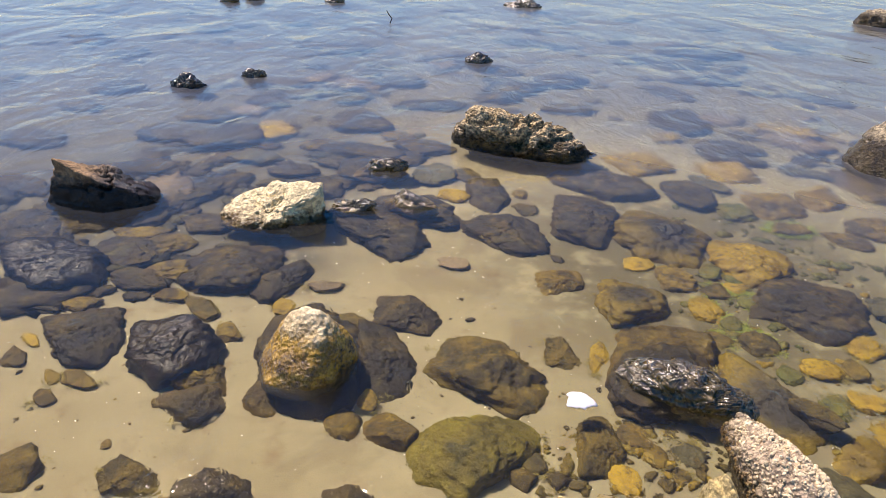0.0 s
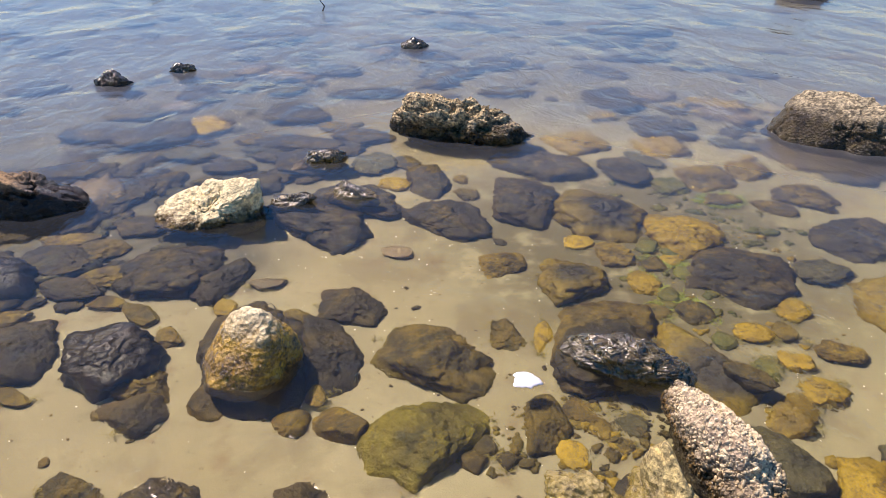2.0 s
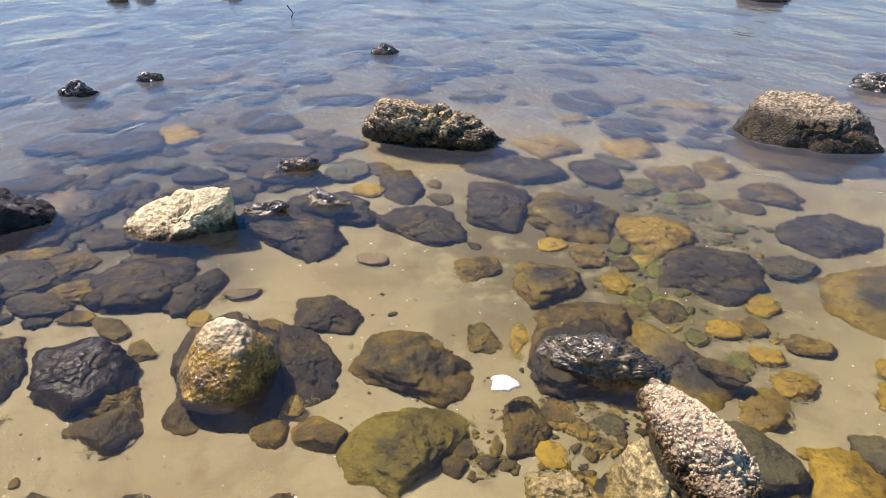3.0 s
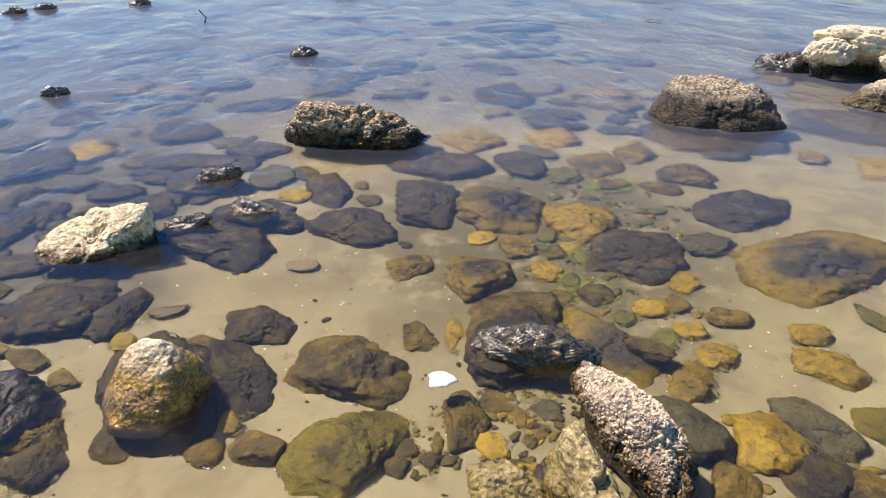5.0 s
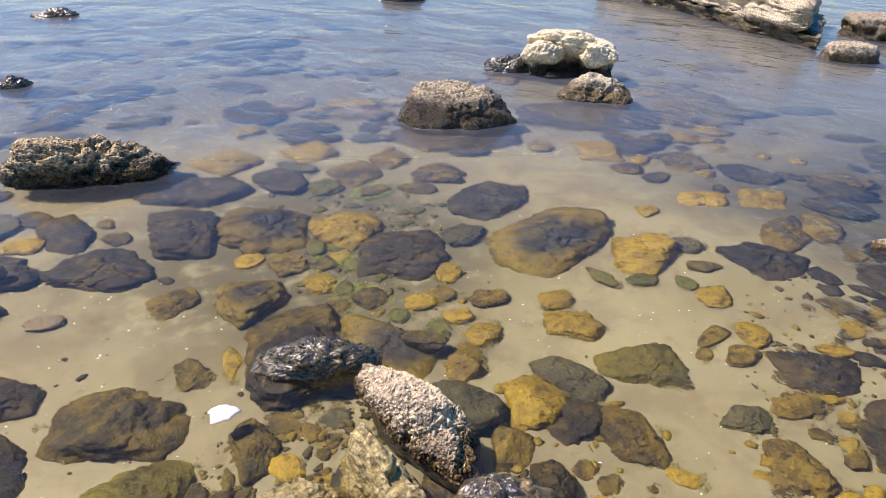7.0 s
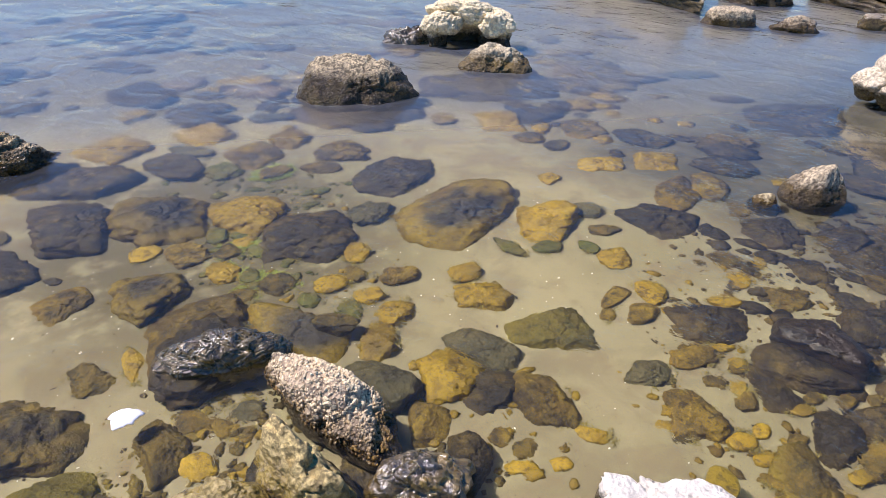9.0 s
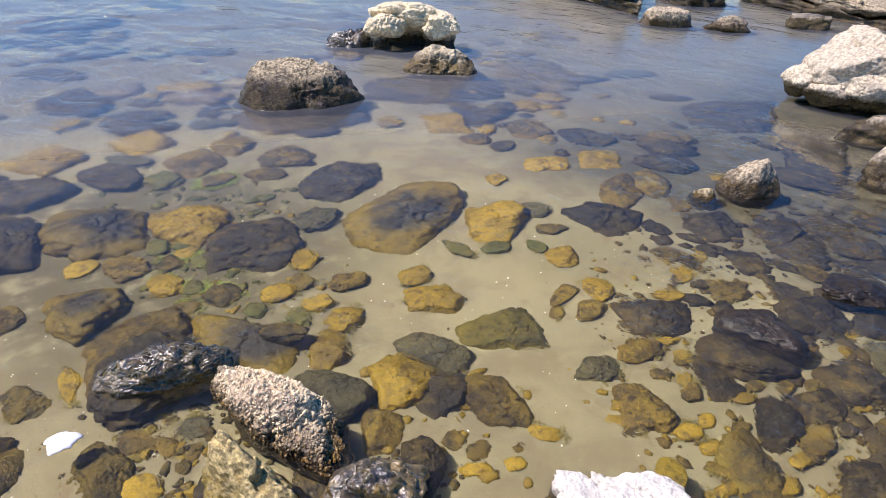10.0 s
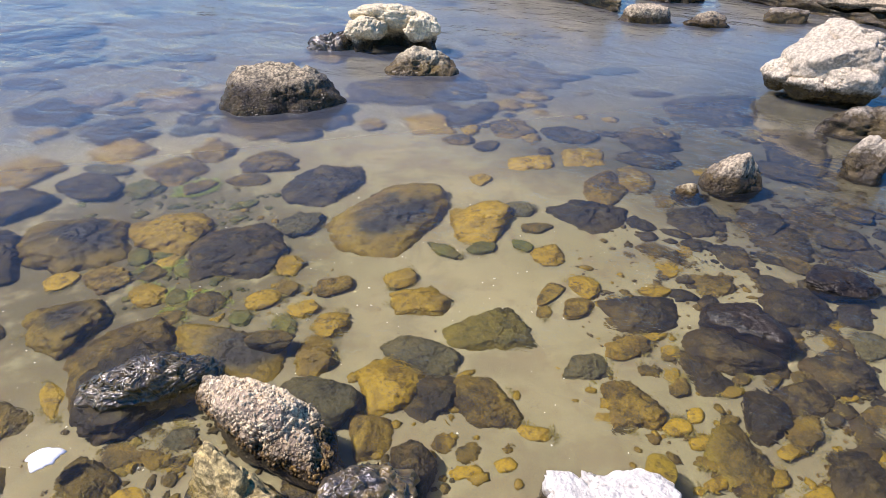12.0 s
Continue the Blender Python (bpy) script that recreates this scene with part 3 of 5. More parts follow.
drape_weed(boulder("rock_tip", -1.72, 5.52, 0.20, 0.14, 0.062, 0, WET, "small black weed-covered rock standing out of the water", seed=67, grain=0.15, fine=14.0, skirt=1.2), 60, 0.9, 0.008, 5)
drape_weed(boulder("rock_tip", 0.17, 6.43, 0.24, 0.15, 0.075, 0, WET, "small glistening weed-covered rock tip in the water", seed=71, grain=0.16, fine=14.0, skirt=1.2), 60, 0.9, 0.008, 6)
boulder("boulder", 2.80, 3.88, 0.89, 0.44, 0.27, -34, GREY, "grey weathered boulder with a dark wet foot in water", seed=79, level=6, form="loaf", sharp=16.0, lump=0.06, grain=0.05, fine=9.0, skirt=1.05, pit=0.0, crack=0.02)
blocks("boulder", 4.61, 4.62, -45, [
    (0.0, 0.08, 0.26, 0.42, 0.26, 0.13, -8, 2), (-0.24, -0.08, 0.20, 0.21, 0.19, 0.12, -10, -12), (0.25, -0.01, 0.20, 0.20, 0.23, 0.14, -6, 16),
    (0.25, 0.06, 0.0, 0.17, 0.20, 0.24, 0, 0), (-0.29, -0.04, 0.0, 0.10, 0.14, 0.24, 0, 0), (0.0, 0.20, 0.0, 0.30, 0.10, 0.26, 0, 0), (0.0, 0.02, 0.31, 0.22, 0.18, 0.09, -10, -4)],
    PALE, "large pitted pale limestone boulder hollowed above the water", seed=88, level=6, grain=0.05, fine=13.0, crack=0.03, pit=0.045, sharp=13.0, lump=0.12)
drape_weed(boulder("boulder", 4.21, 5.02, 0.52, 0.30, 0.14, -29, WET, "low dark weedy rock beside the pale boulder", seed=89, grain=0.12, fine=10.0), 90, 0.8, 0.010, 7)
boulder("boulder", 4.20, 3.88, 0.66, 0.46, 0.22, -29, DOME, "tan domed rock leaning against the pale boulder", seed=97, level=6, grain=0.04, fine=10.0, cuts=8, sharp=9.0, cone=0.5, lump=0.08, pit=0.03, crack=0.03)
stone("d", 4.39, 3.37, 0.32, 0.20, 0.04, -29)
boulder("boulder", 3.72, 1.07, 0.34, 0.27, 0.185, -48, FAWN, "small tan angular boulder standing in dark water", seed=103, level=6, cuts=8, sharp=22.0, grain=0.035, fine=10.0, lump=0.06, cone=0.3, skirt=1.0, crack=0.05)
boulder("rock_tip", 3.48, 1.21, 0.13, 0.11, 0.04, -48, CREAM, "small pale stone at the water surface beside a boulder", seed=107, level=5, skirt=1.5, grain=0.03)
blocks("boulder", 5.95, 1.22, -78, [
    (0.07, 0.05, 0.29, 0.40, 0.34, 0.29, -4, 4), (-0.24, -0.05, 0.17, 0.20, 0.24, 0.13, -8, -20), (-0.10, -0.15, 0.10, 0.19, 0.17, 0.12, -10, 6),
    (0.19, -0.12, 0.17, 0.21, 0.19, 0.17, -14, 14), (0.33, 0.04, 0.24, 0.12, 0.24, 0.21, 0, 12), (0.05, 0.10, 0.0, 0.30, 0.22, 0.24, 0, 0)],
    LIME, "large bleached white boulder split by deep cracks", seed=123, level=6, grain=0.022, fine=11.0, crack=0.03, pit=0.015, sharp=26.0, form="tilt")
boulder("boulder", 5.36, 0.72, 0.80, 0.42, 0.155, -43, LIME, "low pale flat rock beside the white boulder", seed=127, grain=0.06, crack=0.05)
boulder("boulder", 4.47, 0.57, 0.29, 0.24, 0.22, -48, LIME, "small white upright rock with a dark wet foot", seed=131, grain=0.05, cone=0.3, skirt=1.0, lump=0.08, crack=0.05)
boulder("boulder", 7.85, 3.63, 0.62, 0.36, 0.19, -40, FAWN, "flat blocky brown rock in shallow water", seed=137, form="boxy", flat=0.3)
boulder("boulder", 8.23, 3.03, 0.58, 0.40, 0.16, -48, FAWN, "low grey rounded rock in shallow water", seed=139, grain=0.08, fine=10.0)
boulder("boulder", 9.29, 2.44, 0.60, 0.36, 0.14, -48, LIME, "pale flat block at the water's edge", seed=149, form="boxy", flat=0.3)
boulder("boulder", 9.80, 4.20, 0.95, 0.75, 0.28, -50, LEDGE, "pale flat-topped shore rock beside the ledge", seed=151, form="boxy", flat=0.3, grain=0.07, fine=9.0, crack=0.06)
boulder("rock_tip", -1.85, 9.87, 0.30, 0.21, 0.09, 2, WET, "far dark rock tip in the water", seed=157, level=5, skirt=1.1, grain=0.12, fine=8.0)
boulder("rock_tip", 0.84, 10.2, 0.55, 0.27, 0.11, 2, WET, "far dark low rock in the water", seed=163, level=5, skirt=1.1, grain=0.12, fine=8.0)
boulder("rock_tip", -2.97, 9.77, 0.30, 0.16, 0.08, 5, WET, "far dark rock tip in the water", seed=168, level=5, skirt=1.1, grain=0.12, fine=8.0)
boulder("rock_tip", -3.25, 9.51, 0.28, 0.19, 0.08, 2, WET, "far dark rock tip in the water", seed=167, level=5, skirt=1.1, grain=0.12, fine=8.0)
boulder("boulder", 5.85, 9.8, 0.80, 0.49, 0.22, -20, GREY, "far dark rock standing in the water", seed=173)
drape_weed(boulder("boulder", 0.79, 1.80, 0.45, 0.18, 0.082, -28, WET, "black glistening weed-draped rock breaking the water", seed=183, level=6, grain=0.09, fine=16.0, cuts=9, sharp=8.0, skirt=0.95), 170, 0.6, 0.0045, 1)
boulder("boulder", 0.72, 1.20, 0.36, 0.20, 0.175, -84, TAN, "cream ridged rock with a brown wet foot", seed=191, level=6, form="ridge", sharp=12.0, grain=0.07, fine=13.0, pit=0.0, crack=0.04)
boulder("boulder", 0.52, 1.27, 0.26, 0.17, 0.075, -28, TAN, "small tan ridged rock beside a larger one", seed=193, level=6, cone=0.3, grain=0.08, fine=12.0)
drape_weed(boulder("boulder", 0.95, 0.99, 0.28, 0.24, 0.11, -48, WET, "dark wet rounded rock with glittering surface", seed=197, level=6, grain=0.07, fine=20.0), 14, 0.6, 0.004, 8)
boulder("boulder", 1.315, 0.47, 0.38, 0.26, 0.105, -48, WHITE, "bright white sunlit rock at the shore", seed=202, level=6, form="boxy", sharp=18.0, flat=0.5, lump=0.08, grain=0.05, fine=9.0, skirt=0.95, crack=0.04)

# Stones under water, each lying on the bed.
stone("d", -0.47, 1.98, 0.62, 0.37, 0.055, -80, faces=((-157, 0.165), (-132, 0.194), (-91, 0.292), (-21, 0.244), (9, 0.174), (58, 0.206), (128, 0.287), (174, 0.207)))
# Next three: dark stones added to deepen the navy shade at boulders' feet.
stone("d", 2.70, 3.71, 1.03, 0.48, 0.050, -32, faces=((-159, 0.339), (-110, 0.263), (-12, 0.453), (56, 0.170), (149, 0.491)))
stone("d", 3.90, 3.65, 1.32, 0.74, 0.050, -32, faces=((-133, 0.396), (-97, 0.450), (5, 0.548), (58, 0.306), (147, 0.527)))
stone("b", 4.81, 3.34, 0.90, 0.74, 0.050, 42, faces=((-134, 0.413), (-60, 0.413), (23, 0.368), (132, 0.260)))
stone("d", 5.15, 1.72, 1.06, 0.65, 0.050, -34, faces=((-128, 0.384), (-70, 0.289), (57, 0.254), (125, 0.349)))
stone("d", 4.65, 1.03, 0.94, 0.40, 0.050, 22, faces=((-144, 0.441), (-74, 0.204), (19, 0.444), (112, 0.136)))
stone("d", 3.64, 3.01, 0.43, 0.33, 0.040, 84, faces=((-96, 0.205), (0, 0.162), (52, 0.174), (159, 0.086)))
stone("y", 3.38, 3.00, 0.40, 0.30, 0.040, 54, faces=((-128, 0.189), (-36, 0.124), (63, 0.185), (148, 0.159)))
stone("y", 3.30, 2.09, 0.30, 0.22, 0.035, -40, faces=((-129, 0.099), (-55, 0.105), (60, 0.088), (127, 0.129)))
stone("y", 3.59, 1.91, 0.33, 0.23, 0.035, 36, faces=((-125, 0.121), (-55, 0.108), (57, 0.113), (127, 0.116)))
stone("b", 3.71, 2.55, 0.40, 0.27, 0.035, 62, faces=((-106, 0.156), (-27, 0.129), (78, 0.167), (148, 0.130)))
stone("o", 1.20, 1.77, 0.18, 0.11, 0.03, -60, top=-0.022)
stone("d", 2.52, 0.54, 0.38, 0.26, 0.050, -84, top=0.022, faces=((-174, 0.106), (-93, 0.164), (-37, 0.078), (44, 0.102), (108, 0.158)))
stone("d", 2.32, 0.53, 0.36, 0.17, 0.050, -84, top=-0.03, faces=((-174, 0.073), (-138, 0.087), (-86, 0.153), (4, 0.070), (70, 0.144), (119, 0.132)))
stone("O", 0.13, 1.56, 0.43, 0.24, 0.055, 38, faces=((-118, 0.162), (-48, 0.088), (-1, 0.185), (84, 0.152), (121, 0.139), (173, 0.177)))
stone("o", 0.16, 1.93, 0.44, 0.27, 0.055, -34, faces=((-124, 0.112), (-69, 0.209), (-7, 0.202), (34, 0.137), (75, 0.157), (157, 0.182)))
stone("d", -0.21, 1.98, 0.45, 0.17, 0.045, -68, faces=((-171, 0.074), (-50, 0.171), (-9, 0.111), (26, 0.091), (70, 0.171)))
stone("d", -0.14, 2.26, 0.29, 0.21, 0.040, -12, faces=((-173, 0.118), (-102, 0.101), (-21, 0.130), (42, 0.087), (85, 0.111)))
stone("b", 0.81, 2.10, 0.37, 0.36, 0.050, 76, faces=((-75, 0.111), (-18, 0.174), (77, 0.153), (117, 0.150), (165, 0.171)))
stone("m", 1.10, 1.85, 0.45, 0.22, 0.045, -66, faces=((-158, 0.112), (-65, 0.199), (-34, 0.176), (29, 0.080), (52, 0.137), (158, 0.162)))
stone("y", 1.29, 1.63, 0.21, 0.14, 0.025, 24, faces=((-160, 0.104), (-80, 0.078), (-33, 0.062), (33, 0.103), (113, 0.059), (147, 0.067)))
stone("y", 1.45, 1.73, 0.18, 0.12, 0.020, 24, faces=((-86, 0.063), (-46, 0.059), (43, 0.058), (114, 0.055), (178, 0.080)))
stone("g", 1.17, 1.44, 0.29, 0.17, 0.045, -84, faces=((-174, 0.087), (-91, 0.141), (-45, 0.124), (15, 0.061), (61, 0.102), (164, 0.084)))
stone("y", 1.36, 1.33, 0.23, 0.20, 0.030, 64, faces=((-116, 0.107), (-57, 0.096), (-8, 0.113), (76, 0.107), (151, 0.084)))
stone("g", 1.55, 1.35, 0.30, 0.15, 0.035, -78, faces=((-168, 0.074), (-105, 0.125), (-42, 0.124), (15, 0.067), (76, 0.121), (158, 0.116)))
stone("o", 0.50, 1.63, 0.26, 0.12, 0.035, 84, faces=((-88, 0.125), (-25, 0.072), (15, 0.057), (112, 0.108), (173, 0.052)))
stone("o", 0.44, 2.06, 0.20, 0.13, 0.022, -68, faces=((-109, 0.077), (-51, 0.091), (22, 0.040), (95, 0.091), (172, 0.062)))
stone("O", 1.83, 1.23, 0.31, 0.24, 0.035, -18, faces=((-136, 0.069), (-33, 0.127), (-8, 0.138), (72, 0.111), (152, 0.179)))
stone("d", 2.35, 0.91, 0.32, 0.20, 0.040, -40, faces=((-126, 0.129), (-67, 0.126), (48, 0.060), (153, 0.132)))
stone("b", 1.83, 0.68, 0.20, 0.17, 0.035, 42, faces=((-137, 0.087), (-70, 0.104), (-21, 0.082), (48, 0.109), (131, 0.062)))
stone("g", 1.90, 0.87, 0.19, 0.12, 0.025, -42, faces=((-145, 0.052), (-115, 0.048), (-27, 0.082), (48, 0.065), (108, 0.072)))
stone("d", 2.10, 0.33, 0.24, 0.13, 0.040, 26, faces=((-105, 0.079), (-62, 0.067), (-21, 0.088), (68, 0.085), (116, 0.057), (174, 0.107)))
stone("d", 2.15, 0.57, 0.22, 0.12, 0.028, 44, faces=((-140, 0.093), (-75, 0.099), (-18, 0.061), (29, 0.110), (134, 0.033)))
stone("b", 1.52, 1.03, 0.23, 0.21, 0.035, 40, faces=((-140, 0.116), (-66, 0.119), (-21, 0.072), (41, 0.111), (127, 0.100), (169, 0.087)))
stone("d", 1.42, 1.18, 0.27, 0.15, 0.030, 18, faces=((-106, 0.078), (-54, 0.072), (48, 0.092), (106, 0.067), (162, 0.114)))
stone("y", 1.78, 1.59, 0.23, 0.18, 0.025, -34, faces=((-143, 0.069), (-70, 0.118), (-5, 0.099), (56, 0.082), (147, 0.098)))
stone("b", 1.16, 1.21, 0.17, 0.12, 0.030, 56, faces=((-121, 0.076), (-34, 0.072), (37, 0.066), (146, 0.050)))
stone("d", 1.14, 1.01, 0.22, 0.12, 0.050, 46, top=-0.010, faces=((-171, 0.090), (-71, 0.064), (-14, 0.071), (48, 0.093), (136, 0.038)))
stone("m", 2.23, 2.17, 0.76, 0.43, 0.070, 16, faces=((-144, 0.356), (-74, 0.174), (-43, 0.253), (34, 0.332), (97, 0.220), (156, 0.316)))
stone("y", 2.50, 1.84, 0.43, 0.30, 0.055, 20, faces=((-162, 0.205), (-70, 0.117), (-17, 0.177), (67, 0.154), (137, 0.145)))
stone("d", 1.49, 2.45, 0.52, 0.39, 0.095, 60, faces=((-135, 0.254), (-62, 0.222), (-22, 0.194), (60, 0.228), (151, 0.178)))
stone("m", 1.04, 3.05, 0.51, 0.44, 0.070, -44, faces=((-151, 0.224), (-91, 0.279), (-24, 0.208), (46, 0.171), (132, 0.240), (164, 0.216)))
stone("y", 1.40, 2.80, 0.41, 0.34, 0.055, 70, faces=((-157, 0.180), (-55, 0.124), (-12, 0.165), (67, 0.161), (160, 0.177)))
stone("d", 0.69, 3.19, 0.62, 0.32, 0.070, 80, faces=((-119, 0.261), (-18, 0.142), (22, 0.205), (75, 0.291), (170, 0.148)))
stone("m", 0.76, 2.44, 0.33, 0.28, 0.050, 68, faces=((-165, 0.139), (-70, 0.130), (-6, 0.134), (59, 0.115), (158, 0.127)))
stone("d", 2.25, 2.72, 0.56, 0.31, 0.055, 24, faces=((-149, 0.268), (-74, 0.147), (-41, 0.183), (51, 0.218), (113, 0.150), (144, 0.209)))
stone("d", -1.30, 2.02, 0.39, 0.23, 0.045, -60, faces=((-139, 0.085), (-92, 0.159), (-10, 0.169), (30, 0.134), (104, 0.143)))
stone("d", -0.94, 1.95, 0.36, 0.27, 0.050, -40, top=0.006, faces=((-164, 0.131), (-121, 0.116), (-49, 0.160), (6, 0.154), (50, 0.138), (111, 0.150)))
stone("b", -0.80, 1.84, 0.18, 0.16, 0.030, 4, faces=((-142, 0.087), (-85, 0.073), (21, 0.060), (87, 0.074), (171, 0.085)))
stone("d", -0.78, 1.70, 0.17, 0.16, 0.035, -74, faces=((-154, 0.063), (-122, 0.049), (-40, 0.085), (16, 0.087), (99, 0.071)))
stone("d", -0.93, 2.54, 0.43, 0.38, 0.055, 6, faces=((-155, 0.185), (-93, 0.181), (-20, 0.193), (20, 0.207), (96, 0.172), (147, 0.192)))
stone("d", -0.70, 2.47, 0.32, 0.16, 0.035, 66, faces=((-160, 0.121), (-108, 0.150), (-23, 0.077), (31, 0.128), (142, 0.058)))
stone("d", -0.36, 2.96, 0.54, 0.40, 0.065, -44, faces=((-159, 0.164), (-134, 0.121), (-41, 0.257), (14, 0.194), (88, 0.266), (132, 0.271)))
stone("d", 0.25, 2.99, 0.43, 0.38, 0.050, -64, faces=((-153, 0.141), (-130, 0.103), (-63, 0.218), (4, 0.201), (78, 0.187), (122, 0.208)))
stone("b", 0.50, 2.56, 0.24, 0.21, 0.028, -88, faces=((-179, 0.100), (-65, 0.070), (-8, 0.083), (95, 0.112)))
stone("d", -1.67, 2.46, 0.51, 0.37, 0.050, -54, top=0.003, faces=((-142, 0.149), (-118, 0.148), (-67, 0.215), (22, 0.204), (71, 0.155), (123, 0.241)))
stone("b", -1.17, 1.43, 0.16, 0.13, 0.030, -48, faces=((-146, 0.065), (-85, 0.080), (-5, 0.072), (42, 0.056), (141, 0.051)))
stone("o", -0.84, 1.42, 0.21, 0.11, 0.030, -26, faces=((-144, 0.076), (-85, 0.060), (35, 0.051), (63, 0.029), (145, 0.088)))
stone("d", -0.59, 1.39, 0.21, 0.10, 0.035, 4, faces=((-172, 0.106), (-85, 0.047), (27, 0.076), (77, 0.047), (126, 0.064)))
stone("d", -0.22, 1.39, 0.18, 0.06, 0.025, 8, faces=((-83, 0.027), (51, 0.043), (101, 0.034), (176, 0.087)))
stone("b", -0.13, 1.65, 0.17, 0.11, 0.028, -42, faces=((-166, 0.069), (-109, 0.057), (-32, 0.078), (48, 0.041), (120, 0.078)))
stone("b", -0.29, 1.67, 0.10, 0.10, 0.020, -34, faces=((-149, 0.046), (-96, 0.052), (-11, 0.047), (56, 0.042), (144, 0.040)))
stone("b", -0.57, 1.76, 0.14, 0.13, 0.020, 76, faces=((-148, 0.051), (-103, 0.067), (-1, 0.058), (48, 0.044), (160, 0.054)))
stone("b", 0.26, 1.49, 0.09, 0.08, 0.015, -58, faces=((-173, 0.036), (-125, 0.037), (-34, 0.031), (32, 0.035), (111, 0.041)))
stone("d", 0.36, 1.49, 0.07, 0.06, 0.015, -58, faces=((-149, 0.025), (-48, 0.023), (44, 0.033), (109, 0.032)))
stone("d", 0.86, 3.69, 0.62, 0.38, 0.060, -36, faces=((-158, 0.243), (-126, 0.174), (-67, 0.246), (12, 0.261), (67, 0.163), (140, 0.291)))
stone("d", 0.20, 3.45, 0.45, 0.21, 0.040, -84, faces=((-175, 0.100), (-126, 0.168), (-25, 0.123), (12, 0.101), (114, 0.188)))
stone("d", 2.22, 2.74, 0.44, 0.38, 0.050, 58, faces=((-129, 0.227), (-76, 0.155), (-32, 0.173), (58, 0.210), (106, 0.156), (153, 0.198)))
stone("b", 2.19, 3.19, 0.35, 0.31, 0.050, 54, faces=((-126, 0.115), (-40, 0.147), (0, 0.153), (103, 0.136), (163, 0.140)))
stone("y", 2.08, 3.56, 0.31, 0.28, 0.045, 8, faces=((-171, 0.142), (-62, 0.087), (-14, 0.098), (98, 0.139), (155, 0.132)))
stone("b", 1.78, 3.47, 0.44, 0.26, 0.045, 86, faces=((-69, 0.151), (-3, 0.128), (105, 0.165), (176, 0.126)))
stone("y", 1.17, 4.03, 0.36, 0.30, 0.050, -68, faces=((-158, 0.139), (-68, 0.146), (23, 0.158), (98, 0.172)))
stone("y", 1.68, 3.97, 0.32, 0.29, 0.050, -86, faces=((-177, 0.142), (-83, 0.151), (2, 0.142), (98, 0.147)))
stone("d", 1.66, 5.00, 0.71, 0.43, 0.060, -86, faces=((-146, 0.231), (-53, 0.269), (3, 0.207), (113, 0.260), (170, 0.201)))
stone("d", 2.95, 1.48, 0.33, 0.33, 0.050, -10, faces=((-113, 0.166), (-67, 0.158), (20, 0.123), (74, 0.136), (170, 0.148)))
stone("b", 3.28, 1.58, 0.48, 0.23, 0.045, 6, faces=((-148, 0.207), (-84, 0.106), (-36, 0.120), (88, 0.122), (125, 0.125)))
stone("d", 2.28, 0.25, 0.21, 0.12, 0.035, -30, faces=((-137, 0.059), (-91, 0.069), (-23, 0.098), (59, 0.052), (117, 0.073)))
stone("d", 2.48, 0.21, 0.24, 0.21, 0.040, -26, faces=((-142, 0.098), (-86, 0.107), (-16, 0.114), (64, 0.089), (134, 0.096)))
stone("d", 2.83, 0.44, 0.35, 0.25, 0.050, 28, faces=((-151, 0.164), (-107, 0.124), (-55, 0.110), (62, 0.104), (116, 0.129)))
stone("d", 2.03, 0.05, 0.22, 0.15, 0.045, 20, faces=((-147, 0.081), (-79, 0.070), (-27, 0.091), (60, 0.079), (109, 0.068)))
stone("o", 1.87, 0.32, 0.23, 0.16, 0.035, 52, faces=((-128, 0.102), (-38, 0.051), (65, 0.117), (103, 0.101), (155, 0.097)))
stone("d", 3.27, 1.05, 0.32, 0.28, 0.040, -30, faces=((-110, 0.141), (-42, 0.109), (59, 0.115), (119, 0.150), (178, 0.174)))
stone("d", 3.41, 0.80, 0.31, 0.21, 0.040, -20, faces=((-102, 0.088), (-21, 0.152), (70, 0.101), (136, 0.095)))
stone("d", 3.33, 0.63, 0.44, 0.20, 0.045, -18, faces=((-110, 0.111), (-64, 0.089), (71, 0.088), (125, 0.119)))
stone("b", 2.73, 0.77, 0.19, 0.16, 0.030, 46, faces=((-108, 0.071), (-44, 0.094), (51, 0.067), (136, 0.065)))
stone("d", 3.04, 0.81, 0.24, 0.17, 0.030, 56, faces=((-124, 0.120), (-46, 0.087), (35, 0.083), (150, 0.062)))
stone("d", 2.91, 0.25, 0.21, 0.10, 0.035, 12, faces=((-146, 0.082), (-78, 0.048), (43, 0.067), (103, 0.052)))
stone("s", -0.50, 2.44, 0.151, 0.086, 0.017, 3)
stone("d", -0.07, 3.14, 0.306, 0.231, 0.040, -26)
stone("d", -0.59, 4.04, 0.593, 0.282, 0.055, -10)
stone("d", -0.22, 4.13, 0.441, 0.321, 0.056, -16)
stone("d", -0.48, 3.71, 0.480, 0.359, 0.062, -21)
stone("g", -0.11, 3.70, 0.325, 0.268, 0.044, 86)
stone("d", 1.33, 3.56, 0.406, 0.291, 0.052, -84)
stone("b", 1.73, 3.18, 0.229, 0.145, 0.027, 7)
stone("y", 0.86, 2.75, 0.156, 0.131, 0.021, 25)
stone("b", 1.00, 2.63, 0.224, 0.175, 0.030, 74)
stone("d", 0.77, 1.88, 0.466, 0.369, 0.093, 39)
stone("b", -0.23, 1.77, 0.106, 0.071, 0.013, -79)
stone("b", -1.46, 1.88, 0.142, 0.086, 0.017, -46)
stone("b", -1.28, 1.80, 0.093, 0.052, 0.010, -47)
stone("b", -1.18, 1.79, 0.150, 0.075, 0.015, -19)
stone("b", -1.25, 1.70, 0.107, 0.063, 0.012, -42)
